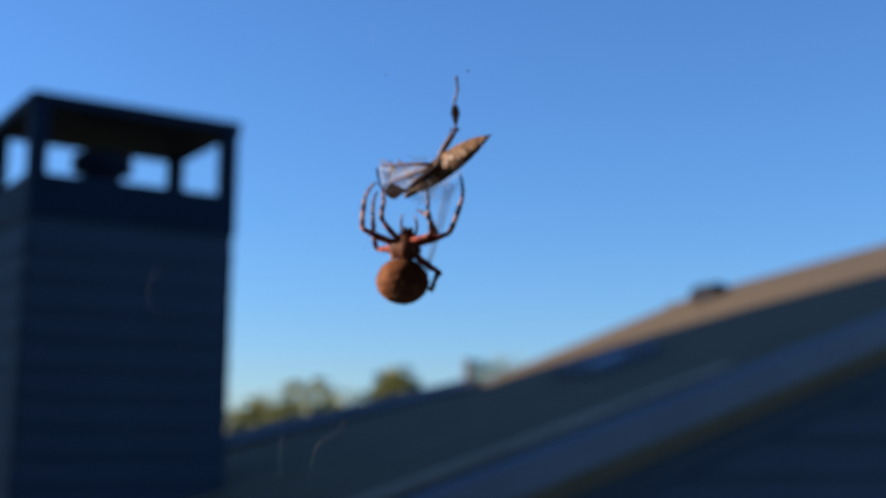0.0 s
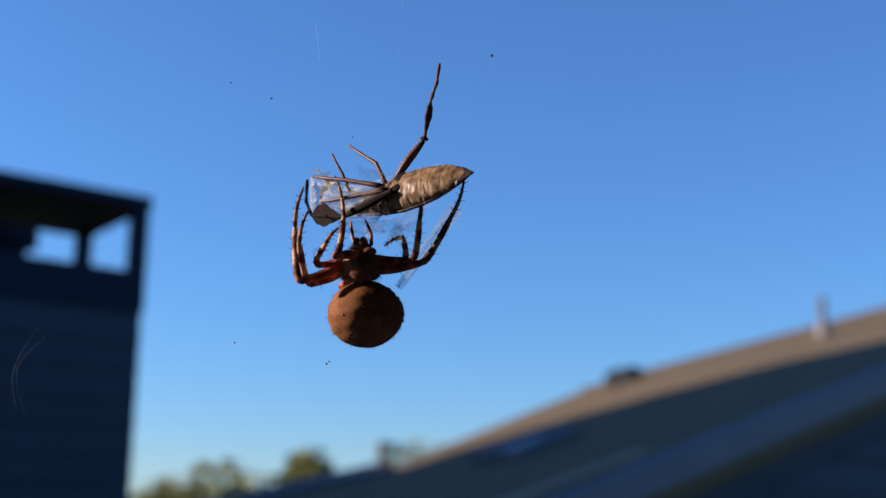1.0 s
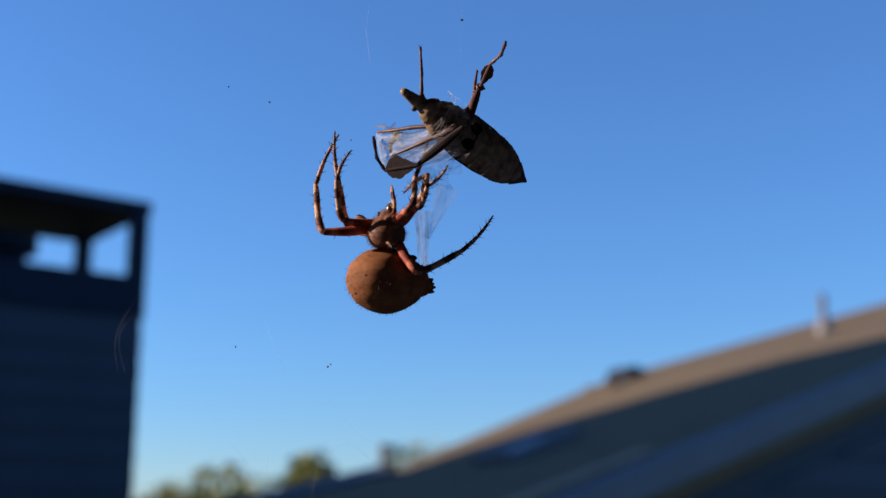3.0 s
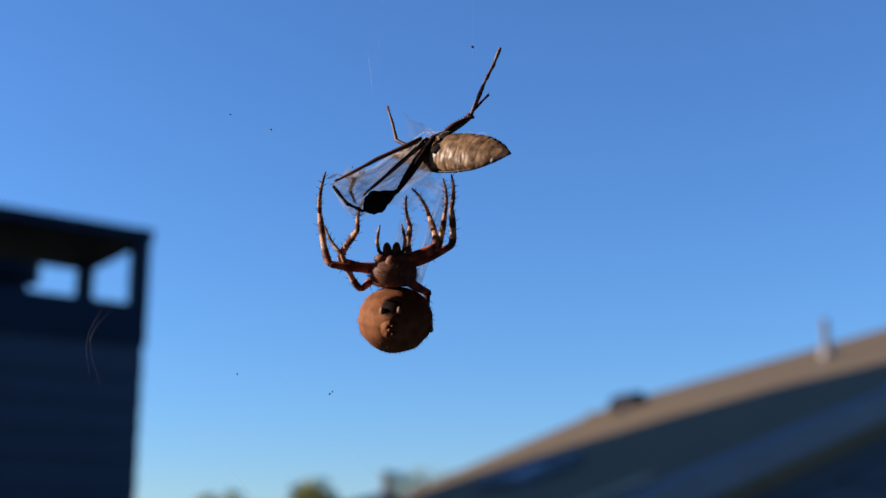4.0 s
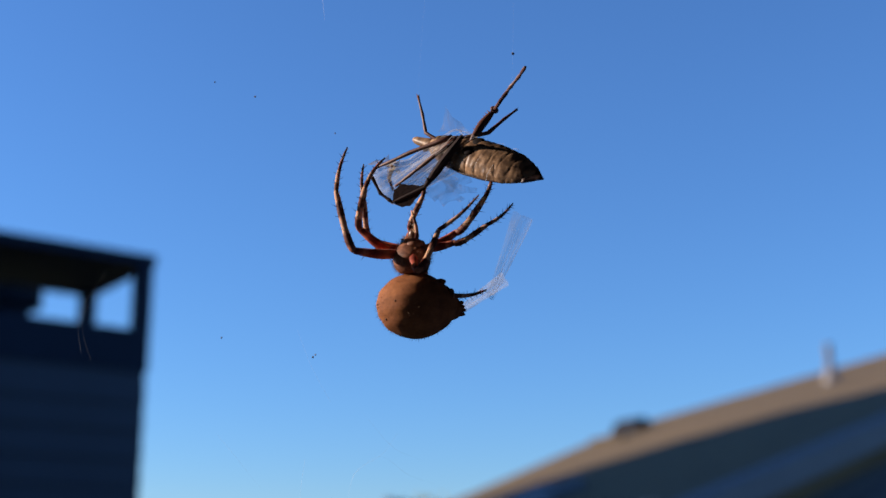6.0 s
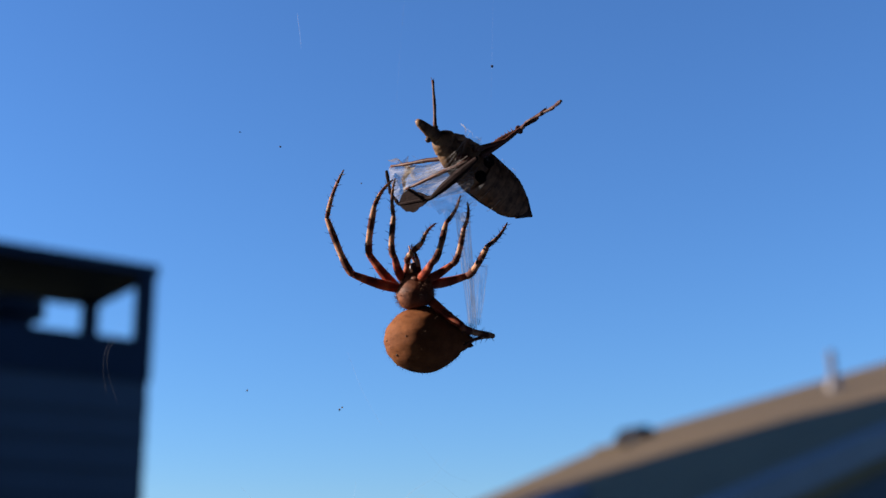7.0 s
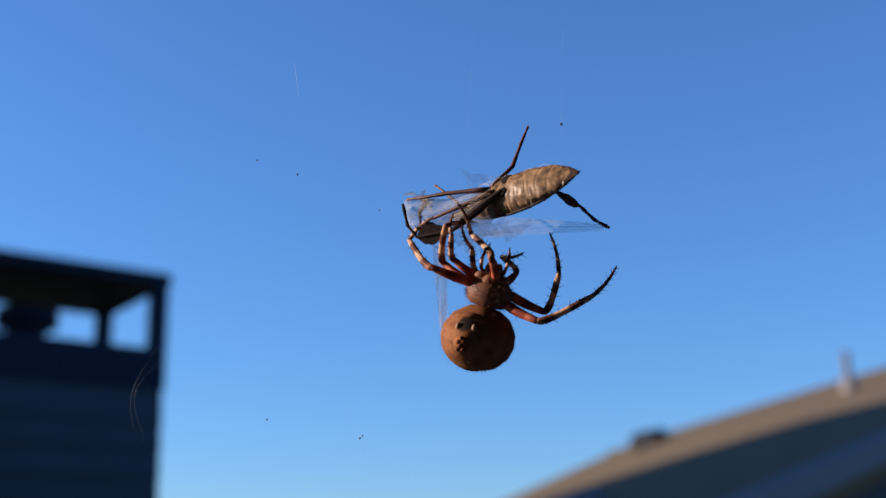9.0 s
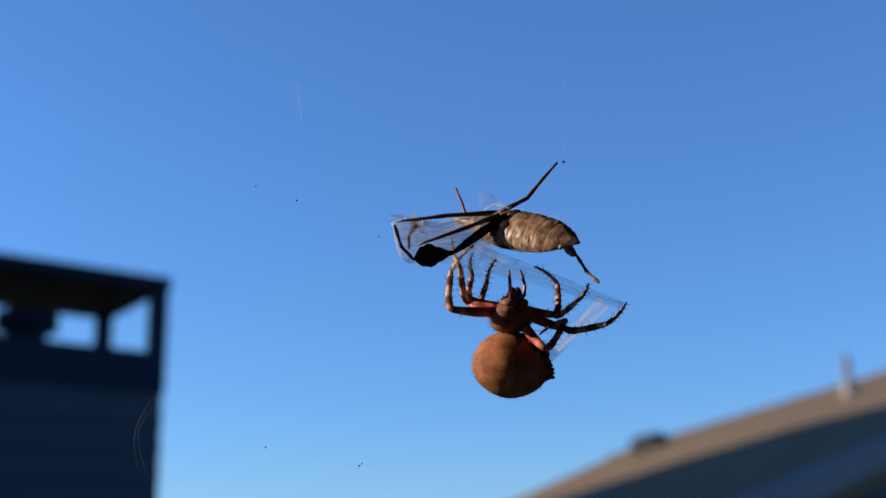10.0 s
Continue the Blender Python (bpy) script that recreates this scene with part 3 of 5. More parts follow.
def limb(name, length, radii, mat, bristles, bow, peak=1.0):
    """One joint of a leg along z, slightly bowed, with rounded ends and dark bristles."""
    bm = bmesh.new()
    count = 3 * len(radii) - 2
    line, girth = [], []
    for i in range(count):
        f = i / (count - 1)
        k = min(len(radii) - 2, int(f * (len(radii) - 1)))
        w = f * (len(radii) - 1) - k
        line.append(Vector((bow * math.sin(math.pi * f ** peak), 0, length * f)))
        girth.append(radii[k] * (1 - w) + radii[k + 1] * w + rnd.uniform(-0.12, 0.12))
    ends = [line[0] - Vector((0, 0, girth[0] * 0.5))], [line[-1] + Vector((0, 0, girth[-1] * 0.5))]
    tube(bm, [p * G for p in ends[0] + line + ends[1]], [r * G for r in [girth[0] * 0.6] + girth + [girth[-1] * 0.6]], 12)
    leg = part(name, bm, mat, spider, smooth=True)
    bm = bmesh.new()
    for k in range(bristles):
        f = (k + 0.5) / bristles * 0.9 + 0.05
        i = int(f * (count - 1))
        p, r = line[i], girth[i]
        a = k * 2.4
        out = Vector((math.cos(a), math.sin(a), 0))
        reach = rnd.uniform(5.5, 10) if k % 2 else rnd.uniform(3, 5)
        spine(bm, (p + out * r * 0.8) * G, (p + out * (r + reach) + Vector((0, 0, reach * 0.75))) * G, (0.85 if k % 2 else 0.45) * G)
    tagged(part("bristles", bm, BRISTLE, leg, "stiff dark bristles"), kind="stuff")
    return leg


LENGTHS = ((92, 112, 100), (88, 106, 95), (64, 72, 66), (64, 72, 72), (92, 105, 98), (72, 92, 94), (64, 68, 62), (90, 105, 95))
HIPS = ((-18, 6, 4), (-20, -2, -8), (-13, 14, -6), (-14, -12, -8), (18, 6, -4), (6, 15, 10), (14, 12, -8), (18, -12, 8))
legs = []
for number, (a, b, c) in enumerate(LENGTHS):
    side = 1 if number < 4 else -1
    k = 0.62 + 0.38 * (a + b) / 204
    legs.append((limb("femur", a, [x * k for x in (8.2, 8.4, 9.0, 8.8, 8.0, 7.0, 6.0)], FEMUR, 16, 3 * side),
                 limb("tibia", b, [x * k for x in (6.2, 6.9, 6.6, 5.6, 5.8, 6.1, 5.9, 5.2, 4.2)], TIBIA, 36, 5 * side, 0.55),
                 limb("metatarsus", c, [x * k for x in (4.1, 4.2, 3.9, 3.6, 3.2, 2.9, 2.6, 2.1, 1.2)], FOOT, 36, 4 * side)))

# ---- the bug: head at -x, tail at +x, belly along +z ----
bug = thing("leaf_footed_bug", "brown leaf-footed bug caught and partly wrapped in silk", "insect")


def hull(bm, rings, sides=22, crease=0.0):
    """A body from rings of (place along it, half width, belly height, back depth), creased crosswise."""
    loops = []
    for x, w, top, low in rings:
        loop = []
        for k in range(sides):
            a = 2 * math.pi * k / sides
            c, s = math.cos(a), math.sin(a)
            p = Vector((x - 144, w * c, (top if s > 0 else -low) * s))
            if crease:
                slant = x + 6 * noise.noise(Vector((x * 0.03, 2.2 * a, 1)))
                fold = noise.noise(Vector((slant * 0.24, 2.0 * c, 2.0 * s))) + 0.7 * noise.noise(Vector((slant * 0.5, 5 * c, 5 * s)))
                dent = noise.noise(Vector((x * 0.05, 2.6 * c, 2.6 * s)))
                p.y, p.z = (v * (1 + crease * (0.028 * fold + 0.04 * dent)) for v in (p.y, p.z))
            loop.append(bm.verts.new(p * G))
        loops.append(loop)
    for p, q in zip(loops, loops[1:]):
        for k in range(sides):
            bm.faces.new((p[k], p[(k + 1) % sides], q[(k + 1) % sides], q[k]))
    bm.faces.new(loops[0][::-1])
    bm.faces.new(loops[-1])
    return bm


part("head", hull(bmesh.new(), [(2, 4, 4, -4), (8, 7, 7, -7), (28, 10, 9, -9), (44, 13, 12, -12), (56, 12, 12, -12)], 16), BELLY, bug, "narrow brown head", smooth=True)
for s in (-1, 1):
    bm = bmesh.new()
    ball(bm, gr(40 - 144, 13 * s, -2), [5.5 * G] * 3, 10, 8)
    part("eye", bm, BUG_DARK, bug, "round dark eye", smooth=True)
sections = [(50, 13, 14, -12), (58, 21, 20, -15), (68, 26, 23, -18), (72, 24, 19, -18), (78, 29, 22, -18), (92, 35, 25, -19), (98, 33, 21, -19), (105, 37, 25, -19), (124, 40, 28, -20), (129, 38, 24, -20), (135, 40, 28, -20), (152, 40, 29, -20), (160, 36, 25, -19)]
rings = []
for p, q in zip(sections, sections[1:]):
    steps = max(1, round((q[0] - p[0]) / 3))
    rings += [tuple(u + (v - u) * k / steps for u, v in zip(p, q)) for k in range(steps)]
part("thorax", hull(bmesh.new(), rings + [sections[-1]], 48, 1.3), THORAX, bug, "dark mottled chest", smooth=True)
rings = []
for k in range(6):
    for dx, wide in ((0, 0.988), (1.5, 0.993), (3.5, 0.998), (6, 1.0), (9, 1.0), (12, 1.0), (15, 1.0), (18, 1.0), (20.5, 1.0), (23, 0.996)):
        x = 156 + 21 * k + 0.84 * dx
        f = min(1.0, (x - 156) / 130)
        w, h = (39 * (1 - f ** 4.4) + 2) * wide, (30 * (1 - f ** 2.0) + 1.5) * wide
        rings.append((x, w, h, -17 * h / 31))
rings.append((286, 3, 2, -2))
part("abdomen", hull(bmesh.new(), rings, 64, 1.0), BELLY, bug, "mottled tan abdomen with ringed segments", smooth=True)
part("tail_tip", hull(bmesh.new(), [(266, 24.5, 8.6, -6), (270, 22, 7.2, -5.5), (275, 18, 6, -4.8), (280, 14, 4.6, -4), (287, 8, 2.6, -2), (296, 1.5, 0.8, -0.8)], 22), BUG_DARK, bug, "dark pointed tail", smooth=True)
part("wing_cover", hull(bmesh.new(), [(104, 32, -14, -21), (126, 41, -11, -20), (150, 45, -11, -20), (190, 44, -10, -19), (225, 39, -8, -15), (252, 30, -5, -10), (270, 20, -3, -6), (286, 8, -1, -3)]), BUG_DARK, bug, "dark folded wings", smooth=True)
for s in (-1, 1):
    bm = bmesh.new()
    ball(bm, gr(150 - 144, 15 * s, 26), gr(13, 11, 6), 14, 8)
    part("leg_socket", bm, SOCKET, bug, "black leg socket", smooth=True)


def leaf_leg(parent, line, blade, name, label, spread=14, mat=None):
    """A hind leg: thick toothed thigh, a shin widened to a jagged leaf, and a thin foot."""
    bm = bmesh.new()
    pts = [Vector(p) for p in line]
    full = []
    for a, b in zip(pts, pts[1:]):
        full += [a.lerp(b, k / 4) for k in range(4)]
    full.append(pts[-1])
    size = len(full) - 1
    rad = []
    for i in range(size + 1):
        f = i / size * (len(pts) - 1)
        rad.append(4.0 + 4.5 * math.sin(math.pi * f) if f < 1 else (3.4 if f < 2 else 3.0 + 0.7 * math.sin(f * 9)))
    tube(bm, [p * G for p in full], [r * G for r in rad], 9)
    a, b = pts[blade], pts[blade + 1]
    axis, across = (b - a), (b - a).normalized().cross(Vector((0, 1, 0.2))).normalized()
    side = []
    for k in range(11):
        f = k / 10
        w = spread * math.sin(math.pi * min(1, f ** 1.7 + 0.04)) ** 0.8 * (0.9 if k % 3 == 1 else 1.04)
        side.append((a + axis * f, w))
    loop = [p + across * w for p, w in side] + [p - across * w * 0.8 for p, w in side[::-1]]
    normal = axis.normalized().cross(across)
    prism(bm, [(p - normal * 1.2) * G for p in loop], normal * 2.4 * G)
    for k in range(7):
        p = pts[0].lerp(pts[1], 0.3 + 0.1 * k)
        spine(bm, p * G, (p + across * 11) * G, 1.4 * G)
    return part(name, bm, mat or LEAF_DARK, parent, label, smooth=False)


def thin_leg(parent, line, name="leg", mat=None, thick=False):
    bm = bmesh.new()
    pts = [Vector(p) * G for p in line]
    full = []
    for a, b in zip(pts, pts[1:]):
        full += [a.lerp(b, k / 3) for k in range(3)]
    full.append(pts[-1])
    if thick:
        tube(bm, full, [(3.6 + 4.2 * math.sin(math.pi * i / (len(full) - 1))) * G for i in range(len(full))], 10)
        for k in range(8):
            p = pts[0].lerp(pts[-1], 0.3 + 0.085 * k)
            spine(bm, p + gr(5, 0, 0), p + gr(12, 0, 1), 1.8 * G)
    else:
        tube(bm, full, [(4.6 - 2.4 * i / (len(full) - 1) + 0.4 * math.sin(i * 2.2)) * G for i in range(len(full))], 8)
    d = (pts[-1] - pts[-2]).normalized()
    o = d.orthogonal().normalized()
    spine(bm, full[-1], full[-1] + (d * 5 + o * 5) * G, 1.0 * G)
    spine(bm, full[-1], full[-1] + (d * 5 - o * 5) * G, 1.0 * G)
    return part(name, bm, mat or BUG_LEG, parent, smooth=True)


def b(x, y, z):
    return (x - 144, y, z)


# the three legs on the other side, free, each along its own z
front_leg = thin_leg(bug, [(0, 0, 0), (20, 0, 6), (30, 0, 40), (15, 0, 76), (0, 0, 118)], "free_leg")
middle_leg = thin_leg(bug, [(0, 0, 0), (-13, 0, 62), (-5, 0, 114), (0, 0, 158)], "free_leg")
thigh = thin_leg(bug, [(0, 0, 0), (2, 0, 46), (0, 0, 88)], "thigh", LEG_DARK, True)
shin = leaf_leg(bug, [(0, 0, 0), (0, 0, 8), (4, 0, 72), (-4, 0, 106), (0, 0, 140)], 1, "leaf_shin", "shin widened to a jagged dark leaf", 12, LEG_DARK)


def sheet(corners, name, mat, parent, bumps=5.0, n=12):
    """A sagging, crumpled silk sheet between four corners."""
    bm = bmesh.new()
    c = [Vector(p) for p in corners]
    grid = []
    for i in range(n + 1):
        row = []
        for j in range(n + 1):
            u, v = i / n, j / n
            p = c[0].lerp(c[1], u).lerp(c[3].lerp(c[2], u), v)
            inward = 1 - 0.22 * (4 * u * (1 - u)) * abs(2 * v - 1) - 0.22 * (4 * v * (1 - v)) * abs(2 * u - 1)
            mid = (c[0] + c[1] + c[2] + c[3]) / 4
            p = mid + (p - mid) * inward
            q = noise.noise_vector(p * 0.045) * bumps
            row.append(bm.verts.new((p + q) * G))
        grid.append(row)
    for i in range(n):
        for j in range(n):
            bm.faces.new((grid[i][j], grid[i + 1][j], grid[i + 1][j + 1], grid[i][j + 1]))
    return part(name, bm, mat, parent, "thin translucent silk", smooth=True)


def pouch(name, sections, parent, label, around=44, along=40):
    """A pleated silk bag: sections of (place along z, middle, half width, half thickness)."""
    bm = bmesh.new()
    loops = []
    for i in range(along + 1):
        z = sections[0][0] + (sections[-1][0] - sections[0][0]) * i / along
        k = max(j for j in range(len(sections) - 1) if sections[j][0] <= z + 1e-6)
        f = (z - sections[k][0]) / (sections[k + 1][0] - sections[k][0])
        mid, wide, deep = (sections[k][j] * (1 - f) + sections[k + 1][j] * f for j in (1, 2, 3))
        loop = []
        for j in range(around):
            a = 2 * math.pi * j / around
            x, y = mid + wide * math.cos(a), deep * math.sin(a) - 1
            fold = noise.noise(Vector((x * 0.09, y * 0.05, z * 0.012))) * 5 + noise.noise(Vector((x * 0.3, 7, z * 0.03))) * 2
            loop.append(bm.verts.new(gr(x + fold * 0.5 * math.cos(a), y + fold, z + 3 * noise.noise(Vector((a, z * 0.05, 3))))))
        loops.append(loop)
    for p, q in zip(loops, loops[1:]):
        for j in range(around):
            bm.faces.new((p[j], p[(j + 1) % around], q[(j + 1) % around], q[j]))
    bm.faces.new(loops[-1])
    return part(name, bm, SILK, parent, label, smooth=True)


# the bundle of bound legs: its length along z, down along x, front along y
bundle = pouch("silk_pouch", ((-8, 12, 20, 6), (6, 10, 33, 11), (42, 9, 33, 14), (83, 9, 31, 13), (124, 4, 38, 12), (150, -1, 40, 10), (163, -4, 37, 7), (168, -16, 22, 3)), bug, "thin translucent silk bag round the bound legs")
leaf_leg(bundle, [(-8, 8, -34), (38, 20, 73), (34, 25, 143), (8, 22, 159), (-32, 14, 163)], 1, "leaf_leg", "bound hind leg with a dark leaf-shaped shin", 23)
thin_leg(bundle, [(-10, 6, -22), (0, 15, 47), (6, 17, 90), (10, 15, 127)])
thin_leg(bundle, [(-16, 6, -14), (-29, 12, 70), (-33, 12, 115), (-38, 6, 156)])
thin_leg(bundle, [(-26, -6, 124), (-10, -4, 143), (12, -4, 147)], "antenna")
# a curtain of silk hanging under the bundle, and wraps over the body
sheet([(34, 4, 133), (40, 2, -33), (74, -2, -9), (70, 0, 83)], "silk_curtain", FILM, bundle, 8, 18)
sheet([(36, -6, 99), (42, -4, 9), (92, -8, 25), (84, -8, 70)], "silk_curtain", FILM, bundle, 9, 18)
sheet([b(40, -44, -30), b(64, -50, 10), b(150, -54, -8), b(140, -46, -46)], "silk_wrap", FILM, bug, 4)
sheet([b(60, -30, -40), b(96, -40, -66), b(170, -34, -50), b(180, -42, -28)], "silk_wrap", FILM, bug, 6)
sheet([b(60, 6, 30), b(84, 18, 84), b(110, 20, 56), b(150, 14, 36)], "silk_wrap", FILM, bug, 4)
# crumpled cream silk at the bundle's far end
for c in (((-54, 0, 163), (-32, 4, 157), (-22, 6, 124), (-44, 2, 121)), ((-40, 2, 141), (-12, 4, 146), (-6, 2, 108), (-30, 6, 99))):
    sheet(c, "silk_clump", CREAM, bundle, 13, 16)
for i in range(22):
    bm = bmesh.new()
    p = Vector((rnd.uniform(-32, 34), rnd.uniform(10, 15), rnd.uniform(114, 147)))
    q = Vector((rnd.uniform(-18, 40), rnd.uniform(10, 16), rnd.uniform(-24, 38)))
    mid = (p + q) / 2 + Vector((rnd.uniform(-3, 7), 4, 0))
    tube(bm, [p * G, mid * G, q * G], [0.35 * G] * 3, 4)
    part("silk_thread", bm, FIBRE, bundle)
# fine threads wound round the chest and belly
for i in range(12):
    x, tilt = rnd.uniform(70, 215), rnd.uniform(-14, 14)
    bm = bmesh.new()
    tube(bm, [gr(x + tilt * c - 144, 48 * c, 33 * math.sin(a) * max(0.35, 1 - ((x - 110) / 190) ** 2)) for a, c in ((a, math.cos(a)) for a in (math.pi * k / 12 for k in range(13)))], [0.3 * G] * 13, 4)
    part("silk_thread", bm, FIBRE, bug)


def swath(name, label, wide, count, long, mat):
    """A film of fresh silk with brighter strands along z, gathered at one end."""
    top = thing(name, label, "silk")
    for k in range(count):
        x = ((k + 0.5) / count * 2 - 1) * wide + rnd.uniform(-2, 2)
        bend = rnd.uniform(-2, 2)
        thick = rnd.uniform(0.5, 1.2)
        bm = bmesh.new()
        tube(bm, [gr(0.15 * x, 0, 0), gr(0.5 * x + bend, 2, long * 0.37), gr(0.82 * x + bend, 1, long * 0.74), gr(x, 0, long)], [r * thick * G for r in (0.36, 0.3, 0.26, 0.22)], 5)
        part("silk_strand", bm, SILK_BAND, top)
    bm = bmesh.new()
    rows = []
    for i in range(17):
        f = i / 16
        w = 7 + (wide - 7) * f
        rows.append([bm.verts.new(gr(w * u, 1.5 * math.sin(5 * u + 4 * f), long * f)) for u in (-1, -0.6, -0.2, 0.2, 0.6, 1)])
    for p, q in zip(rows, rows[1:]):
        for j in range(5):
            bm.faces.new((p[j], p[j + 1], q[j + 1], q[j]))
    part("silk_film", bm, mat, top, smooth=True)
    return top


PULL, DRAPE = 320, 270  # how long the two bands are, in grains
pull = swath("drawn_silk", "shining band of silk drawn out of the spinnerets", 15, 11, PULL, RIBBON)
drape = swath("loose_silk", "loose film of silk strands beside the catch", 22, 7, DRAPE, FILM)

# ---- the rest of the web: threads and caught specks ----
DEBRIS = material("debris", rgb(0.17, 0.14, 0.13), scale=900, rough=0.9)


def speck(x, y, size, seed):
    """A scrap of dirt caught on a thread."""
    r = random.Random(seed)
    bm = bmesh.new()
    ball(bm, (0, 0, 0), [size * G] * 3, 8, 6, lambda p: p * (1 + 0.5 * math.sin(5 * p.x + seed) * math.cos(4 * p.y + 3 * p.z)))
    for k in range(3):
        spine(bm, (0, 0, 0), Vector((r.gauss(0, 1), r.gauss(0, 1), r.gauss(0, 1))).normalized() * size * 2.6 * G, 0.5 * G)
    ob = part("web_debris", bm, DEBRIS)
    ob.matrix_world = Matrix.Translation(HUB + span(x, y))
    return tagged(ob, "tiny dark scrap caught on a web thread", "debris", "scraps in the web")


speck(-290, 235, 1.6, 1)
speck(-190, -233, 1.6, 2)
speck(-362, 262, 1.3, 3)
speck(-147, 168, 1.2, 4)
speck(-353, -197, 1.4, 5)
speck(-185, -229, 1.4, 6)
caught = speck(179, 313, 2.3, 9)


def glide(times, values, t):
    """A smooth curve through vectors at the given times."""
    i = max(0, min(len(times) - 2, sum(1 for q in times[1:-1] if q <= t)))
    f = min(1.0, max(0.0, (t - times[i]) / (times[i + 1] - times[i])))
    p0, p1 = values[i], values[i + 1]
    span_t = times[i + 1] - times[i]
    m0 = (p1 - values[i - 1]) * (span_t / (times[i + 1] - times[i - 1])) if i else p1 - p0
    m1 = (values[i + 2] - p0) * (span_t / (times[i + 2] - times[i])) if i + 2 < len(values) else p1 - p0
    f2, f3 = f * f, f * f * f
    return p0 * (2 * f3 - 3 * f2 + 1) + m0 * (f3 - 2 * f2 + f) + p1 * (3 * f2 - 2 * f3) + m1 * (f3 - f2)


def thread(points, r):
    bm = bmesh.new()
    marks = [Vector(p) for p in points]
    steps = [k / 6 for k in range(6 * (len(marks) - 1) + 1)]
    line = [glide(list(range(len(marks))), marks, k) for k in steps]
    tube(bm, [HUB + span(*p) for p in line], [r * G * (0.4 + 0.6 * math.sin(math.pi * k / steps[-1])) for k in steps], 4)
    return tagged(part("web_thread", bm, WEB), "fine pale silk thread of the web", "web thread", "threads of the web")


glint = thread(((-284, 405, 0), (-280, 373, 0), (-277, 341, 0)), 0.3)
curls = [thread(((-606, -140, 0), (-644, -198, 0), (-656, -238, 0), (-651, -288, 0)), 0.1), thread(((-594, -158, 0), (-642, -208, 0), (-648, -248, 0), (-632, -306, 0)), 0.1)]
slack = thread(((-215, -166, 0), (-190, -233, 0), (-155, -299, 0)), 0.2)
torn = [thread(p, 0.22) for p in (((-36, -353, 0), (-66, -392, 0), (-114, -425, 0), (-130, -492, 0)), ((-120, -428, 0), (-69, -395, 0), (-18, -428, 0), (27, -444, 0)), ((-202, -396, 0), (-212, -463, 0), (-209, -518, 0)), ((-100, -314, 0), (-47, -377, 0), (4, -402, 0)))]
thread(((-364, -368, 0), (-339, -398, 0), (-284, -468, 0)), 0.2)
line_up = thread(((195, 560, 0), (183, 430, 0), (179, 313, 0), (176, 240, 0)), 0.05)
stay = thread(((40, 560, 0), (24, 430, 0), (12, 300, 0), (6, 200, 0)), 0.04)


# ---- movement ----
STANCES, TURNS, BANDS, FILMS = [], [], [], []
TWIST = ((0, 0), (0.5, 0), (1.0, 60), (1.5, 60), (2.0, 0), (2.7, 0), (3.8, 20), (4.0, 75), (5.7, 75), (6.8, 60), (7.0, 60), (7.5, 0), (8.0, 45), (10, 45))  # how far the leaf shin stands edge-on


def hang(t, place, lean, turn, *limbs):
    """The spider at one time: its place, its lean, its turn about its own length, and the aim of each joint."""
    STANCES.append((t, place, lean, turn, limbs))


def spin(t, place, heading, dip, roll, front, middle, upper, lower, bound):
    """The bug at one time, its free legs and its bound ones."""
    TURNS.append((t, place, heading, dip, roll, front, middle, upper, lower, bound))


def draw(t, near, far, film_near=None, film_far=None):
    """The silk at one time: the ends of the drawn band, and those of the loose film."""
    BANDS.append((t, *near, *far))
    if film_near:
        FILMS.append((t, *film_near, *film_far))


def aim(azimuth, rise):
    a, e = radians(azimuth), radians(rise)
    return RIGHT * (math.cos(a) * math.cos(e)) + UP * (math.sin(a) * math.cos(e)) + NEARER * math.sin(e)


def frame_of(z, hint, at_place):
    """A pose whose z looks along z and whose y keeps to hint."""
    z = z.normalized()
    x = hint.cross(z).normalized()
    y = z.cross(x)
    return Matrix.Translation(at_place) @ Matrix((x, y, z)).transposed().to_4x4()


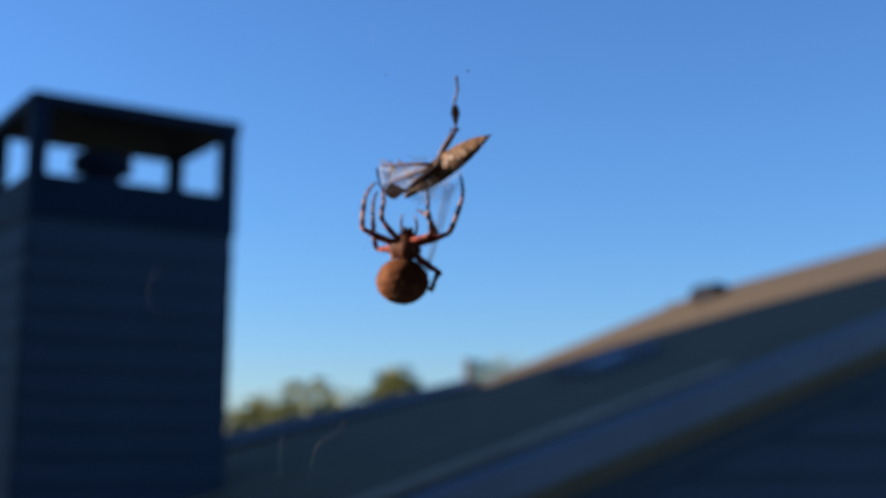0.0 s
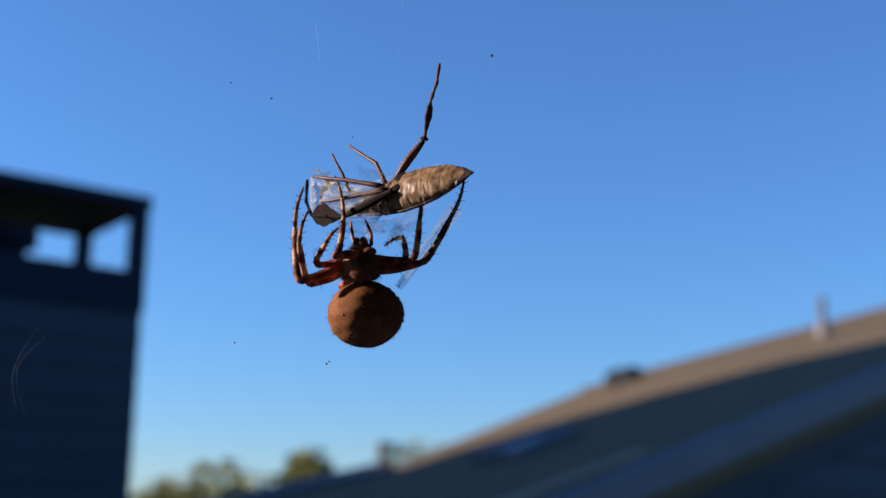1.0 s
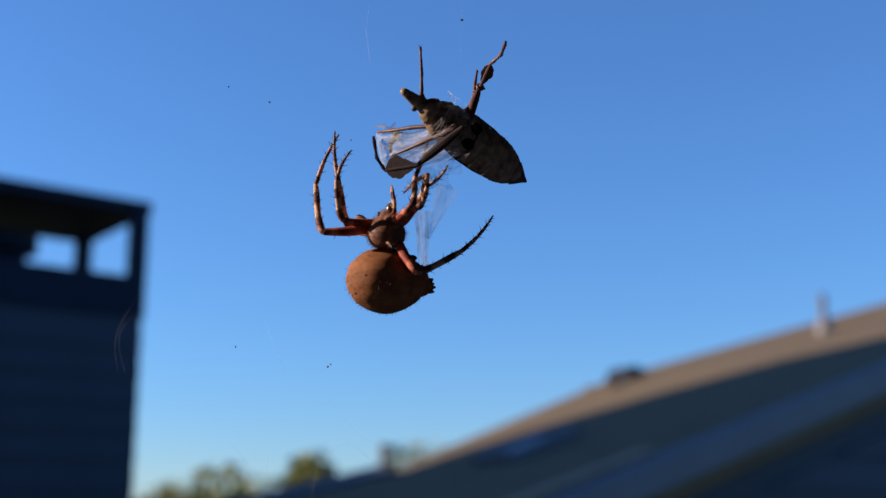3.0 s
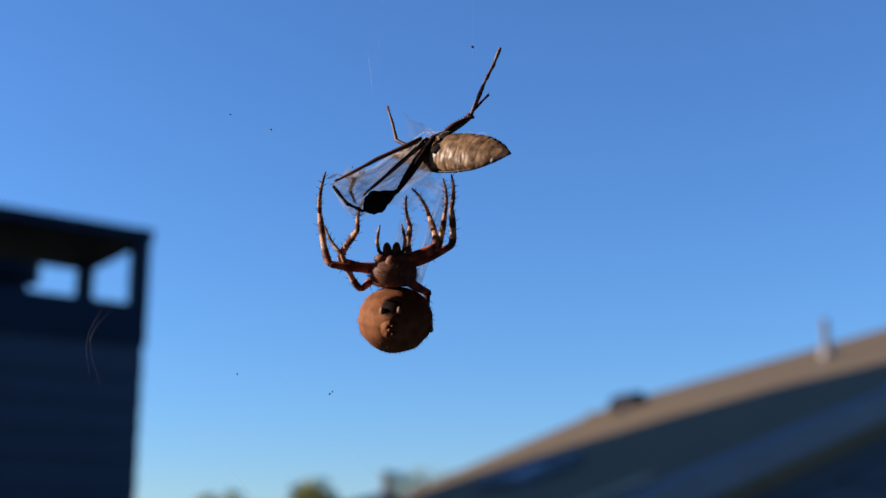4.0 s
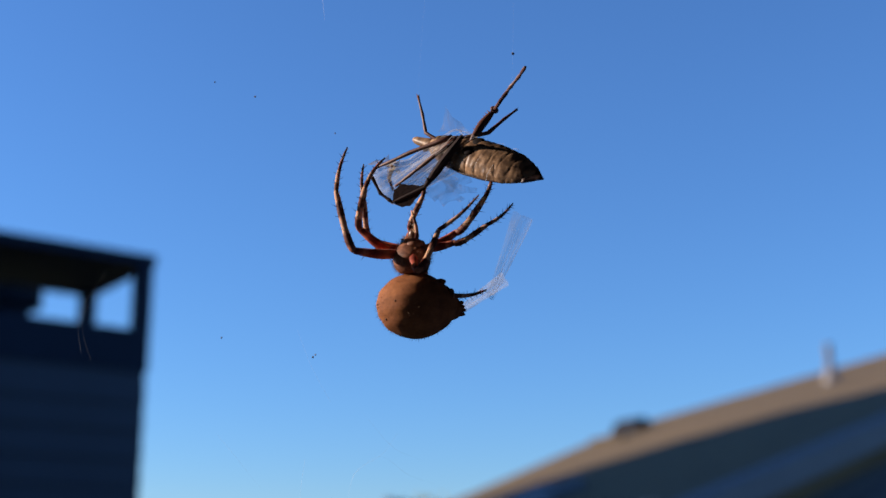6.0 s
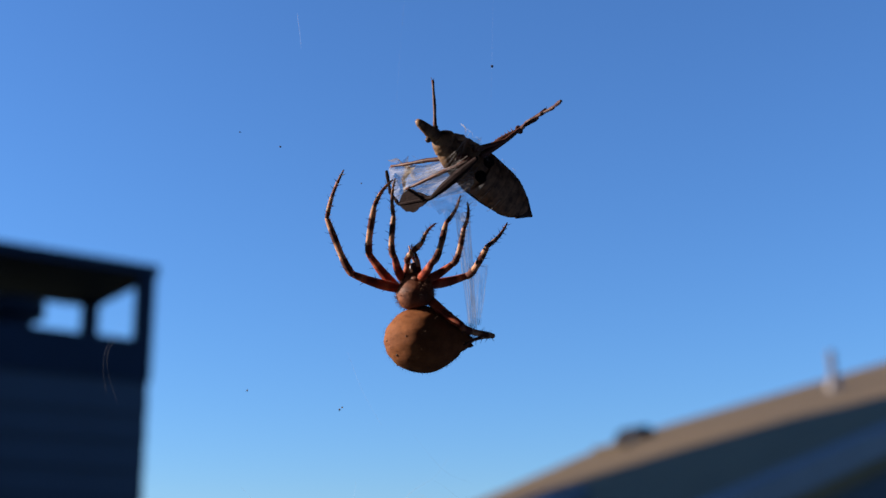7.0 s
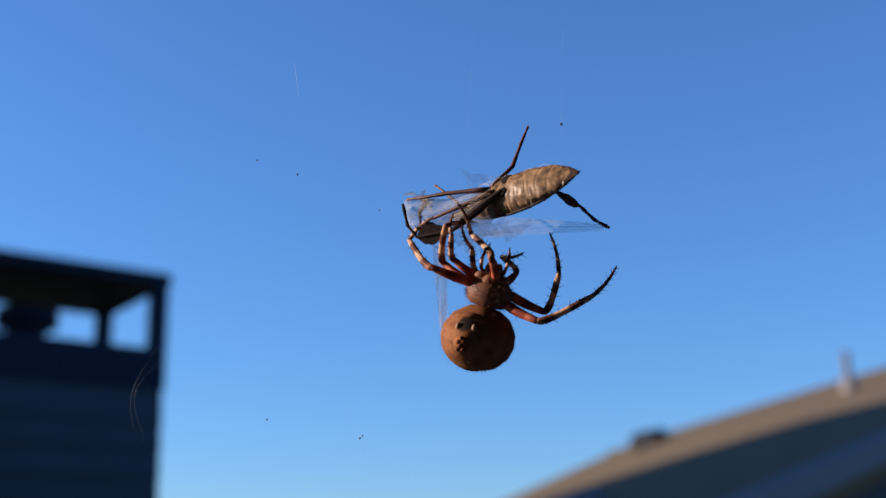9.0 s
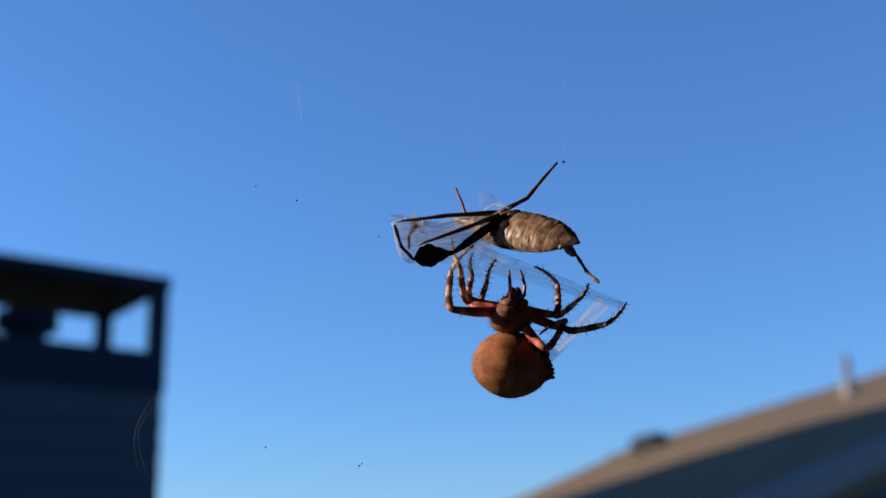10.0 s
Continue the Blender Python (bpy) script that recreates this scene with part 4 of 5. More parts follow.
def motions():
    hang(0.0, (-254, -282, 13), 4, -60,
         (157, 0, 96, -49, 49, 53), (-167, -48, 93, 30, 73, 45), (131, 0, 82, 39, 94, -53), (179, -53, -54, 47, -56, 51),
         (16, 0, 66, 19, 99, -52), (16, 31, 99, -48, 88, 47), (17, 0, 106, 48, 153, -53), (-37, 0, -117, -53, 131, 53))
    spin(0.0, (-144, 2, -8), 35, 21, 20, (158, -49), (62, -49), (56, 0), (89, 0), (-169, -38))
    hang(0.2, (-238, -242, 10), -1, -41,
         (166, 22, 106, -46, 68, 46), (-179, -34, 90, 40, 80, -53), (145, 0, 72, 52, 84, -53), (-166, -53, -60, 53, -52, 53),
         (12, 0, 75, 36, 87, -51), (10, 53, 91, -50, 79, 48), (9, 0, 99, 53, 165, -53), (-39, 0, -92, -53, 99, 53))
    spin(0.2, (-138, 25, -7), 54, 44, 8, (153, -39), (91, -48), (55, 0), (97, 21), (-177, -38))
    hang(0.4, (-149, -252, 8), -7, -22,
         (178, 34, 117, -38, 83, 29), (173, -12, 87, 47, 71, -53), (168, -27, 78, 53, 72, -53), (-149, -53, -72, 53, -44, 53),
         (4, -26, 80, 41, 75, -48), (-2, 53, 100, -51, 72, 47), (2, 0, 87, 53, -173, -53), (-40, 0, -42, -53, 166, 53))
    spin(0.4, (-16, -26, -5), 33, 51, -4, (162, -49), (103, -31), (54, 0), (117, 40), (-171, -33))
    hang(0.5, (-75, -268, 7), -11, -12,
         (-175, 36, 122, -33, 89, 13), (169, 0, 91, 49, 63, -53), (-179, -33, 85, 52, 66, -53), (-140, -53, -83, 53, -34, 53),
         (0, -32, 83, 42, 69, -46), (-21, 53, 99, -43, 68, -49), (0, 0, 78, 53, -165, -53), (-40, 0, -23, -53, -85, 53))
    spin(0.5, (5, -31, -4), 50, 36, -10, (144, -49), (102, 0), (53, 0), (119, 40), (-178, -33))
    hang(0.7, (-60, -209, 5), -9, -25,
         (-168, 31, 113, -34, 83, 30), (-178, -18, 93, 47, 71, -53), (-173, -27, 78, 53, 61, -53), (-135, -53, -74, 53, -30, 53),
         (-1, -33, 82, 43, 73, -53), (-78, 53, 92, 0, 85, -40), (-2, 0, 84, 53, -159, -53), (-20, 0, 32, -53, 35, 53))
    spin(0.7, (8, 58, -4), 43, 45, 8, (143, -38), (106, -40), (53, 0), (100, 34), (-179, -38))
    hang(0.9, (-121, -133, 3), -8, -38,
         (-162, 24, 104, -32, 76, 40), (-163, -25, 97, 46, 79, -53), (-169, -16, 68, 53, 58, -53), (-135, -53, -64, 53, -30, 53),
         (-2, -37, 79, 44, 86, -53), (-170, 53, 73, -35, 100, -40), (-3, 0, 86, 53, -155, -53), (0, 0, 55, -44, 65, 53))
    spin(0.9, (-79, 102, -5), 29, 38, 27, (140, -28), (118, -49), (53, 0), (84, 0), (-179, -38))
    hang(1.0, (-120, -144, 2), -8, -45,
         (-159, 15, 100, -31, 72, 43), (-155, -26, 100, 43, 81, -51), (-167, -10, 64, 53, 52, -53), (-132, -53, -61, 53, -24, 53),
         (-2, -38, 78, 44, 94, -53), (178, 53, 81, -43, 105, -35), (-4, 0, 89, 53, -153, -53), (9, 0, 57, -25, 72, 40))
    spin(1.0, (-54, 69, -4), 17, 35, 36, (142, -28), (135, -49), (54, 0), (79, 0), (-179, -38))
    hang(1.2, (-93, -245, 6), -7, -35,
         (-159, 29, 103, -35, 69, 42), (-172, -29, 93, 48, 76, -53), (-155, -24, 44, 53, -107, -53), (-127, -53, -57, 53, -10, 53),
         (10, -34, 76, 48, 83, -53), (139, 53, 85, -53, 93, 42), (0, 0, 79, 53, -166, -53), (-1, 20, 44, -53, 69, 53))
    spin(1.2, (-15, 16, -2), 22, 39, 35, (135, -36), (91, -49), (55, 0), (80, 0), (-178, -38))
    hang(1.5, (-133, -222, 7), -5, -45,
         (-155, 42, 107, -36, 60, 43), (160, -14, 78, 53, 71, -53), (-137, -33, -55, 53, -108, -53), (-130, -53, -48, 53, -26, 53),
         (30, -16, 68, 53, 77, -53), (119, 53, 88, -53, 84, 35), (5, 0, 61, 53, 152, -53), (-29, 43, -30, -53, -134, 53))
    spin(1.5, (-39, 41, -3), 16, 41, 34, (124, -47), (56, -49), (56, 0), (83, 0), (-167, -38))
    hang(1.7, (-118, -220, 6), -25, -12,
         (-148, 39, 112, -35, 61, 36), (172, -32, 85, 50, 78, -53), (-139, -34, 69, 53, -132, -53), (-119, -53, 42, 53, 8, 53),
         (21, -33, 74, 48, 87, -45), (28, 53, 121, -53, 73, 46), (0, 0, 73, 46, 122, -53), (-33, 53, -32, -53, 103, 53))
    spin(1.7, (-63, 24, -2), 14, 38, 28, (144, -49), (51, -49), (50, 0), (89, 0), (-162, -38))
    hang(2.0, (19, -128, 3), -54, 0,
         (-153, 23, 116, -31, 64, 27), (179, -37, 95, 38, 86, -53), (-167, -33, 100, 0, 89, 0), (82, 53, 71, -53, 41, 51),
         (24, -42, 80, 33, 93, 0), (4, 53, 83, -53, 56, 53), (8, 0, 89, 14, 104, -48), (-53, -53, 45, 53, -87, -53))
    spin(2.0, (7, 97, -5), 34, 37, 20, (153, -46), (48, -11), (42, 0), (94, 0), (-161, -38))
    hang(2.2, (-60, -201, 6), -40, -30,
         (-151, 22, 115, -28, 63, 25), (-165, -44, 101, 30, 87, 52), (-172, -47, 91, 12, 78, 18), (74, 53, -51, -53, 73, 53),
         (16, -40, 79, 30, 95, 34), (-2, 53, 100, -38, 65, -44), (3, -39, 80, 24, 89, 48), (-46, -53, 24, 53, -113, -53))
    spin(2.2, (103, 104, -5), -47, 33, 60, (157, -41), (50, -36), (50, -16), (101, 58), (-142, -36))
    hang(2.3, (-82, -137, 3), -33, -10,
         (-150, 0, 114, -23, 61, 25), (-163, 53, 108, -33, 104, -43), (-180, -50, 86, 17, 69, 36), (163, -53, -8, 41, 8, 53),
         (15, -39, 78, 31, 96, 44), (-12, 53, 103, -4, 66, -33), (5, -53, 74, 28, 82, 49), (-38, -53, 7, 53, -136, -53))
    spin(2.3, (2, 119, -5), -57, 22, 70, (145, -29), (56, -35), (57, -28), (-26, 58), (-139, -38))
    hang(2.5, (-69, -144, 3), -18, 5,
         (-153, 0, 115, -19, 60, 26), (-149, 53, 112, -23, 105, -17), (161, -51, 77, 19, 47, 52), (-165, -53, -33, 37, -35, 53),
         (15, -36, 78, 30, 102, 53), (-24, 53, 109, 0, 77, 0), (23, -53, 77, 49, 71, 47), (-24, -53, -30, 53, -179, -53))
    spin(2.5, (-8, 166, -7), -38, 38, 65, (113, 0), (56, -18), (58, -37), (-51, 36), (-131, -38))
    hang(2.7, (-74, -83, 1), -2, -8,
         (-166, 0, 110, -36, 67, 0), (163, -53, 93, 37, 96, 0), (-176, 0, 102, 27, 59, -28), (161, -53, -52, 41, -51, 53),
         (23, -46, 79, 53, -139, -53), (30, 53, 89, -49, 77, 0), (45, -53, 59, 53, 34, 53), (-50, 51, 21, -45, 58, -27))
    spin(2.7, (46, 177, -6), -43, -17, 80, (102, 0), (59, -44), (65, -35), (50, 58), (-168, -38))
    hang(3.8, (-111, -99, -1), -1, 25,
         (166, 15, 90, -38, 56, 31), (-156, -35, 123, 36, 94, -17), (144, 53, 81, -53, 86, 0), (89, 39, 102, -45, 93, 15),
         (117, -41, 35, 53, 161, -53), (19, 53, 76, -45, 65, -53), (15, 0, 75, 37, 100, -48), (-65, -32, -2, 53, 27, -53))
    spin(3.8, (39, 171, -3), -10, -5, 60, (146, 0), (91, -49), (84, -37), (52, 56), (-152, -35))
    hang(4.0, (-73, -102, -1), -2, 95,
         (177, 0, 105, -32, 76, 43), (166, -28, 57, 53, 84, -53), (-132, 0, 119, 10, 122, -25), (41, 20, 92, -46, 96, 41),
         (22, -14, 88, 51, 89, -50), (21, 0, 99, -53, 122, 53), (20, 0, 74, 0, 93, 0), (-37, -53, -86, 53, 140, -53))
    spin(4.0, (18, 190, -2), -4, 44, 48, (131, -38), (39, -29), (36, -37), (66, 0), (-147, 0))
    hang(4.2, (-64, -101, -1), -5, 25,
         (170, 0, 106, -35, 76, 39), (-172, -34, 105, 53, 94, -53), (-149, 0, 98, 4, 111, 46), (63, 37, 92, -50, 86, 44),
         (23, -27, 87, 50, 85, -53), (31, 50, 98, -53, 105, 53), (10, 0, 71, 0, 95, 18), (-34, -52, -40, 53, 171, -53))
    spin(4.2, (107, 131, -1), -15, 41, 50, (130, -41), (36, -41), (45, -37), (68, 0), (-154, 0))
    hang(4.5, (-2, -146, -2), -10, 15,
         (160, 0, 107, -39, 77, 32), (-140, -15, 132, 19, 116, -23), (150, -40, 91, 45, 102, -53), (102, 26, 91, -53, 69, 47),
         (25, -38, 88, 47, 73, -53), (100, 53, 83, -53, 91, 53), (-7, 0, 62, 42, 85, -51), (-31, 0, -20, -53, 12, 72))
    spin(4.5, (89, 127, -1), -12, 42, 54, (121, -32), (35, -49), (56, -11), (74, 26), (-167, -25))
    hang(4.7, (-17, -153, 5), -12, 9,
         (166, 0, 108, -36, 78, 20), (-161, -26, 117, 31, 106, -22), (149, -49, 89, 45, 105, 53), (105, 29, 90, -53, 68, 50),
         (24, -48, 80, 52, 68, -53), (57, 53, 97, -53, 61, 53), (1, 0, 57, 37, 84, -47), (-15, 38, 14, -53, 144, 53))
    spin(4.7, (97, 83, 6), -11, 40, 54, (115, -37), (30, -40), (49, -17), (82, 43), (-172, -26))
    hang(5.0, (-23, -169, 14), -14, -15,
         (175, 0, 111, -31, 79, 0), (167, 0, 93, 34, 91, -16), (144, -53, 80, 48, 116, 49), (115, -31, 81, 53, 75, -53),
         (24, -53, 75, 53, 61, -53), (30, 48, 73, -53, 62, 53), (12, 0, 51, 18, 82, -41), (33, 53, 74, -53, 46, 53))
    spin(5.0, (54, 77, 17), -19, 38, 54, (113, -45), (26, -20), (41, -29), (96, 58), (-174, -28))
    hang(5.2, (-0, -220, 20), -16, 8,
         (174, 13, 108, -37, 81, 0), (158, -17, 87, 52, 87, -44), (124, -53, 71, 53, 92, -53), (93, -44, 76, 53, 73, -51),
         (21, -53, 73, 53, 59, -53), (28, 50, 74, -53, 70, 53), (-16, -44, 63, 26, 65, 37), (-21, 53, 51, -53, -31, 53))
    spin(5.2, (112, 47, 24), -12, 44, 54, (111, -40), (28, -32), (42, -32), (84, 53), (-175, -25))
    hang(5.5, (21, -123, 32), -17, 20,
         (174, 41, 110, -37, 85, 0), (142, -20, 63, 53, 116, -53), (99, -46, 55, 53, 45, -52), (56, -36, 67, 53, 73, -47),
         (24, -53, 57, 53, 74, -53), (17, 53, 80, -53, 76, 53), (-113, 22, 53, 0, 46, 0), (-93, 59, -31, -29, 7, -47))
    spin(5.5, (109, 119, 35), -24, 42, 58, (116, -42), (33, -49), (52, -37), (68, 50), (-167, 0))
    hang(5.7, (16, -153, 28), -5, 0,
         (179, 42, 107, -19, 84, -27), (143, 0, 76, 53, 79, -53), (165, -13, 101, 0, 90, 27), (76, -41, 61, 46, 69, -53),
         (35, -53, 53, 53, 77, -53), (-103, 53, 64, -28, 43, 0), (3, 0, 25, 0, 36, 0), (-82, -53, -19, 53, -2, -48))
    spin(5.7, (116, 95, 32), -26, 36, 52, (118, -36), (40, -42), (62, -31), (57, 37), (-163, -25))
    hang(6.8, (-53, -97, 9), -13, 0,
         (167, 0, 111, 0, 65, -29), (142, 0, 79, 34, 39, -33), (125, -45, 73, 53, 69, -53), (76, 35, 88, -24, 64, 0),
         (14, 0, 46, 9, 62, -53), (16, 19, 61, -40, 44, 46), (9, 0, 56, 29, 59, -34), (-60, -53, -30, 53, 43, -53))
    spin(6.8, (55, 197, 15), -13, 28, 52, (137, -12), (11, -29), (26, -37), (-106, 58), (-131, -30))
    hang(7.0, (-38, -110, 5), -11, -8,
         (163, 0, 115, -5, 67, 28), (131, 0, 83, 35, 60, -51), (110, 38, 91, 0, 87, 0), (90, -6, 52, 53, 56, -53),
         (11, -32, 55, 53, 48, -53), (48, 53, 70, -36, 63, -50), (29, 0, 71, 0, 82, 45), (-40, 26, -22, -53, -168, 53))
    spin(7.0, (54, 191, 12), -38, -27, 72, (113, 0), (30, -15), (36, -18), (28, 58), (-168, -38))
    hang(7.2, (-84, -86, 2), -15, -4,
         (159, 0, 115, 0, 80, -20), (153, -20, 86, 36, 56, -42), (136, 53, 93, 0, 80, 0), (98, -13, 57, 53, 57, -51),
         (5, -19, 45, 53, 46, -52), (34, 53, 81, -53, 57, 53), (23, -21, 79, 44, 81, -51), (-22, 19, -9, -53, -16, 53))
    spin(7.2, (73, 221, 9), -16, 40, 64, (108, 0), (52, -20), (33, -13), (20, 58), (-155, -38))
    hang(7.5, (-145, -68, -3), -22, 3,
         (152, 0, 117, 0, 91, -11), (-163, -24, 104, 0, 46, 17), (-177, -34, 96, 0, 68, 0), (107, -12, 63, 47, 57, -34),
         (-2, 0, 31, 34, 43, -40), (11, 53, 117, -53, 3, 53), (1, -53, 79, 53, 70, 53), (-1, 0, -3, -30, 4, 37))
    spin(7.5, (-6, 196, 3), -23, -22, 85, (118, 0), (95, -18), (54, -34), (-6, 58), (-138, -38))
    hang(7.7, (-123, -114, -4), -12, 80,
         (161, 0, 116, -22, 81, 41), (-177, -34, 102, 26, 57, 31), (176, -28, 84, 26, 60, 42), (126, -48, 78, 53, 16, -53),
         (10, 0, 45, 41, 48, -38), (21, 49, 106, -53, 52, 53), (14, -53, 76, 53, 79, 53), (-11, 0, 10, -43, 32, 52))
    spin(7.7, (22, 180, 2), -1, 38, 50, (124, -27), (77, -11), (20, 0), (-12, 58), (-137, -38))
    hang(8.0, (-81, -66, -4), 4, 90,
         (172, 0, 112, -37, 76, 53), (152, -32, 102, 44, 85, -32), (161, 0, 54, 53, 76, -53), (174, -53, 140, 53, -49, 29),
         (31, 0, 61, 38, 56, -31), (29, 0, 113, -53, 119, 53), (37, -37, 79, 53, 86, -53), (-26, 0, 39, -45, 79, 46))
    spin(8.0, (17, 209, 2), 17, 37, 38, (163, -49), (63, 0), (3, 0), (-14, 41), (-154, -36))
    hang(8.2, (-59, -71, -4), 2, 96,
         (169, 0, 113, -50, 92, 53), (165, -42, 103, 53, 95, -46), (153, -44, 62, 53, 102, -53), (-78, -53, 153, 53, -115, 53),
         (15, 0, 64, 42, 69, -36), (31, 36, 119, -53, 119, 53), (27, -52, 82, 53, 91, 53), (-25, 19, 37, -43, 64, 44))
    spin(8.2, (16, 171, 1), 18, 37, 33, (170, -49), (61, 0), (4, 0), (-15, 23), (-158, -37))
    hang(8.5, (-82, -73, -5), -0, 105,
         (163, 26, 122, -53, 120, 53), (-172, -47, 105, 53, 130, -53), (109, -53, 54, 53, 158, -53), (-48, 0, -133, 53, 162, -20),
         (-12, 0, 60, 39, 91, -36), (36, 53, 133, -53, 118, 53), (-3, -53, 106, 53, 86, 53), (-22, 39, 30, -36, 42, -24))
    spin(8.5, (-48, 194, 1), 19, 35, 38, (177, -49), (59, 0), (5, 0), (-17, 0), (-163, -36))
    hang(8.7, (-12, -42, -5), 6, 70,
         (163, 0, 119, -53, 95, 53), (167, -47, 100, 53, 118, -53), (133, -53, 85, 53, 120, -53), (-37, 46, 156, -53, 150, 52),
         (-19, 0, 67, 45, 92, -38), (61, 53, 140, -53, 113, 53), (10, -53, 116, 53, 76, 53), (-27, 37, 26, -25, 44, -32))
    spin(8.7, (86, 197, 0), 16, 40, 39, (172, -49), (58, -9), (1, 0), (-24, 0), (-154, -36))
    hang(8.8, (64, 3, -4), 9, 110,
         (162, 0, 118, -53, 82, 53), (155, -44, 100, 53, 82, -53), (136, -40, 88, 53, 108, -53), (-13, -53, 145, 50, 144, 47),
         (-22, 0, 71, 48, 92, -38), (80, 53, 136, -53, 115, 53), (18, -53, 122, 53, 56, 53), (-30, 37, 25, -17, 44, -34))
    spin(8.8, (35, 240, 2), 34, 42, 39, (157, -46), (60, 0), (3, 0), (-26, 0), (-163, -38))
    hang(9.0, (22, -62, -6), 16, 112,
         (160, 0, 129, -53, 39, 53), (143, -29, 86, 53, 9, -53), (145, 0, 97, 53, 84, -53), (95, -53, 103, 52, 115, 53),
         (-29, -16, 72, 48, 97, -40), (102, 53, 126, -53, 114, 53), (32, -53, 133, 53, 8, 53), (-31, 34, 23, 0, 45, -41))
    spin(9.0, (88, 187, -0), 16, 40, 40, (165, -43), (58, -30), (-6, 0), (-39, 30), (-168, -30))
    hang(9.2, (-39, -76, -9), 13, 70,
         (163, 0, 126, -53, 54, 53), (147, -30, 85, 53, 108, -53), (175, -36, 88, 53, 113, -53), (151, -53, 26, 53, 171, 53),
         (-35, -18, 71, 44, 103, -40), (38, 53, 143, -53, 99, 53), (3, -53, 95, 53, 111, 53), (-34, 40, 29, -18, 55, -40))
    spin(9.2, (18, 161, -3), 9, 46, 44, (161, -47), (55, -32), (-13, 0), (-41, 37), (-170, -33))
    hang(9.5, (27, -78, -13), 10, 85,
         (167, 37, 127, -53, 102, 53), (153, -35, 90, 53, 106, -53), (-125, -4, 102, 53, 122, -53), (-111, -48, -123, 53, -12, -53),
         (-41, -17, 73, 40, 109, -38), (-16, 34, 95, -53, 163, 53), (-12, 0, 97, 53, 95, -52), (-42, 51, 40, -31, 65, -31))
    spin(9.5, (71, 173, -7), -8, 45, 50, (152, -49), (48, -33), (-24, 0), (-48, 45), (-170, -30))
    hang(9.7, (55, -26, -15), 6, 65,
         (172, 32, 114, -53, 85, 53), (153, -40, 94, 53, 110, -53), (-149, -37, 97, 53, 98, -53), (-150, -53, 65, 53, -93, 53),
         (-34, -19, 58, 53, 82, -53), (-15, 13, 93, -53, 151, 53), (-13, 0, 70, 53, 79, -53), (-47, 50, 41, -49, 75, 53))
    spin(9.7, (69, 236, -7), 3, 46, 50, (132, -49), (46, -23), (-21, 0), (-48, 38), (-172, -30))
    hang(9.8, (71, -22, -16), 5, 90,
         (174, 28, 107, -53, 73, 53), (153, -43, 97, 53, 110, -53), (-165, -39, 95, 53, 92, -53), (-179, -53, 60, 53, -48, 53),
         (-30, -19, 45, 53, 67, -53), (-15, 0, 88, -53, 150, 53), (-13, 0, 55, 53, 70, -53), (-49, 50, 42, -53, 84, 53))
    spin(9.8, (68, 240, -8), 3, 44, 50, (127, -49), (44, -20), (-20, 0), (-49, 36), (-172, -28))
    hang(10.0, (82, -63, -20), 1, 35,
         (176, 19, 90, -53, 47, 53), (156, -48, 103, 53, 104, -53), (166, -25, 88, 53, 87, -53), (145, -50, 82, 50, 69, 53),
         (-23, -17, 9, 53, 37, -53), (-13, 0, 77, -53, 146, 53), (-13, 0, 34, 52, 49, -47), (-52, 51, 45, -53, -158, 53))
    spin(10.0, (90, 174, -13), -15, 43, 50, (138, -49), (40, -25), (-24, 0), (-53, 37), (-169, 0))


    # the drawn silk and the loose film, each from its near end to its far end
    draw(0.0, (-199, -273), (-142, -45), (-184, -59), (-127, -3))
    draw(0.2, (-176, -240), (-118, -108), (-157, -105), (-136, -40))
    draw(0.4, (-81, -260), (-16, -218), (-56, -203), (-75, -133))
    draw(0.5, (0, -280), (59, -288), (28, -248), (-12, -129))
    draw(0.7, (6, -198), (86, -135), (17, -160), (13, -85))
    draw(0.9, (-62, -98), (42, 38))
    draw(1.0, (-64, -97), (42, 46), (-79, -12), (-25, 68))
    draw(1.2, (-32, -225), (84, -6))
    draw(1.5, (-61, -237), (43, 48), (-67, -230), (-16, -32))
    draw(1.7, (-51, -216), (18, 24))
    draw(2.0, (84, -78), (84, 117), (82, -80), (46, 12))
    draw(2.2, (12, -172), (19, 17), (8, -152), (1, -52))
    draw(2.3, (-7, -113), (3, 73), (-8, -88), (-8, 5))
    draw(2.5, (11, -131), (29, 68), (11, -126), (1, 14))
    draw(2.7, (-6, -88), (11, 51), (-4, 11), (25, 80))
    draw(3.8, (-48, -110), (-101, 45), (-43, -105), (4, 85))
    draw(4.0, (-57, -108), (19, 133), (-92, -56), (-49, 73))
    draw(4.2, (-34, -100), (41, 42), (-21, -27), (-66, 97))
    draw(4.5, (69, -154), (149, -121), (147, -119), (-12, 64))
    draw(4.7, (58, -160), (115, -57), (106, -135), (27, 42))
    draw(5.0, (50, -178), (77, 30), (42, -166), (93, 30))
    draw(5.2, (74, -230), (74, -20), (77, -217), (118, -53))
    draw(5.5, (97, -136), (58, 44), (97, -136), (151, 28))
    draw(5.7, (89, -168), (163, -147), (154, -150), (238, 21))
    draw(6.8, (22, -105), (119, 123), (32, -76), (61, 33))
    draw(7.0, (49, -110), (36, 125), (56, -86), (65, 24))
    draw(7.2, (3, -79), (61, 88), (66, -31), (44, 109))
    draw(7.5, (-60, -65), (98, 6), (98, 6), (56, 117))
    draw(7.7, (-86, -88), (-12, 26), (24, -56), (21, 44))
    draw(8.0, (-119, -10), (-168, 160), (188, 206), (-39, 118))
    draw(8.2, (-107, -24), (-145, 139))
    draw(8.5, (-144, -51), (-183, 94), (176, 182), (-44, 142))
    draw(8.7, (-75, -22), (-85, 128))
    draw(8.8, (4, 19), (-1, 176))
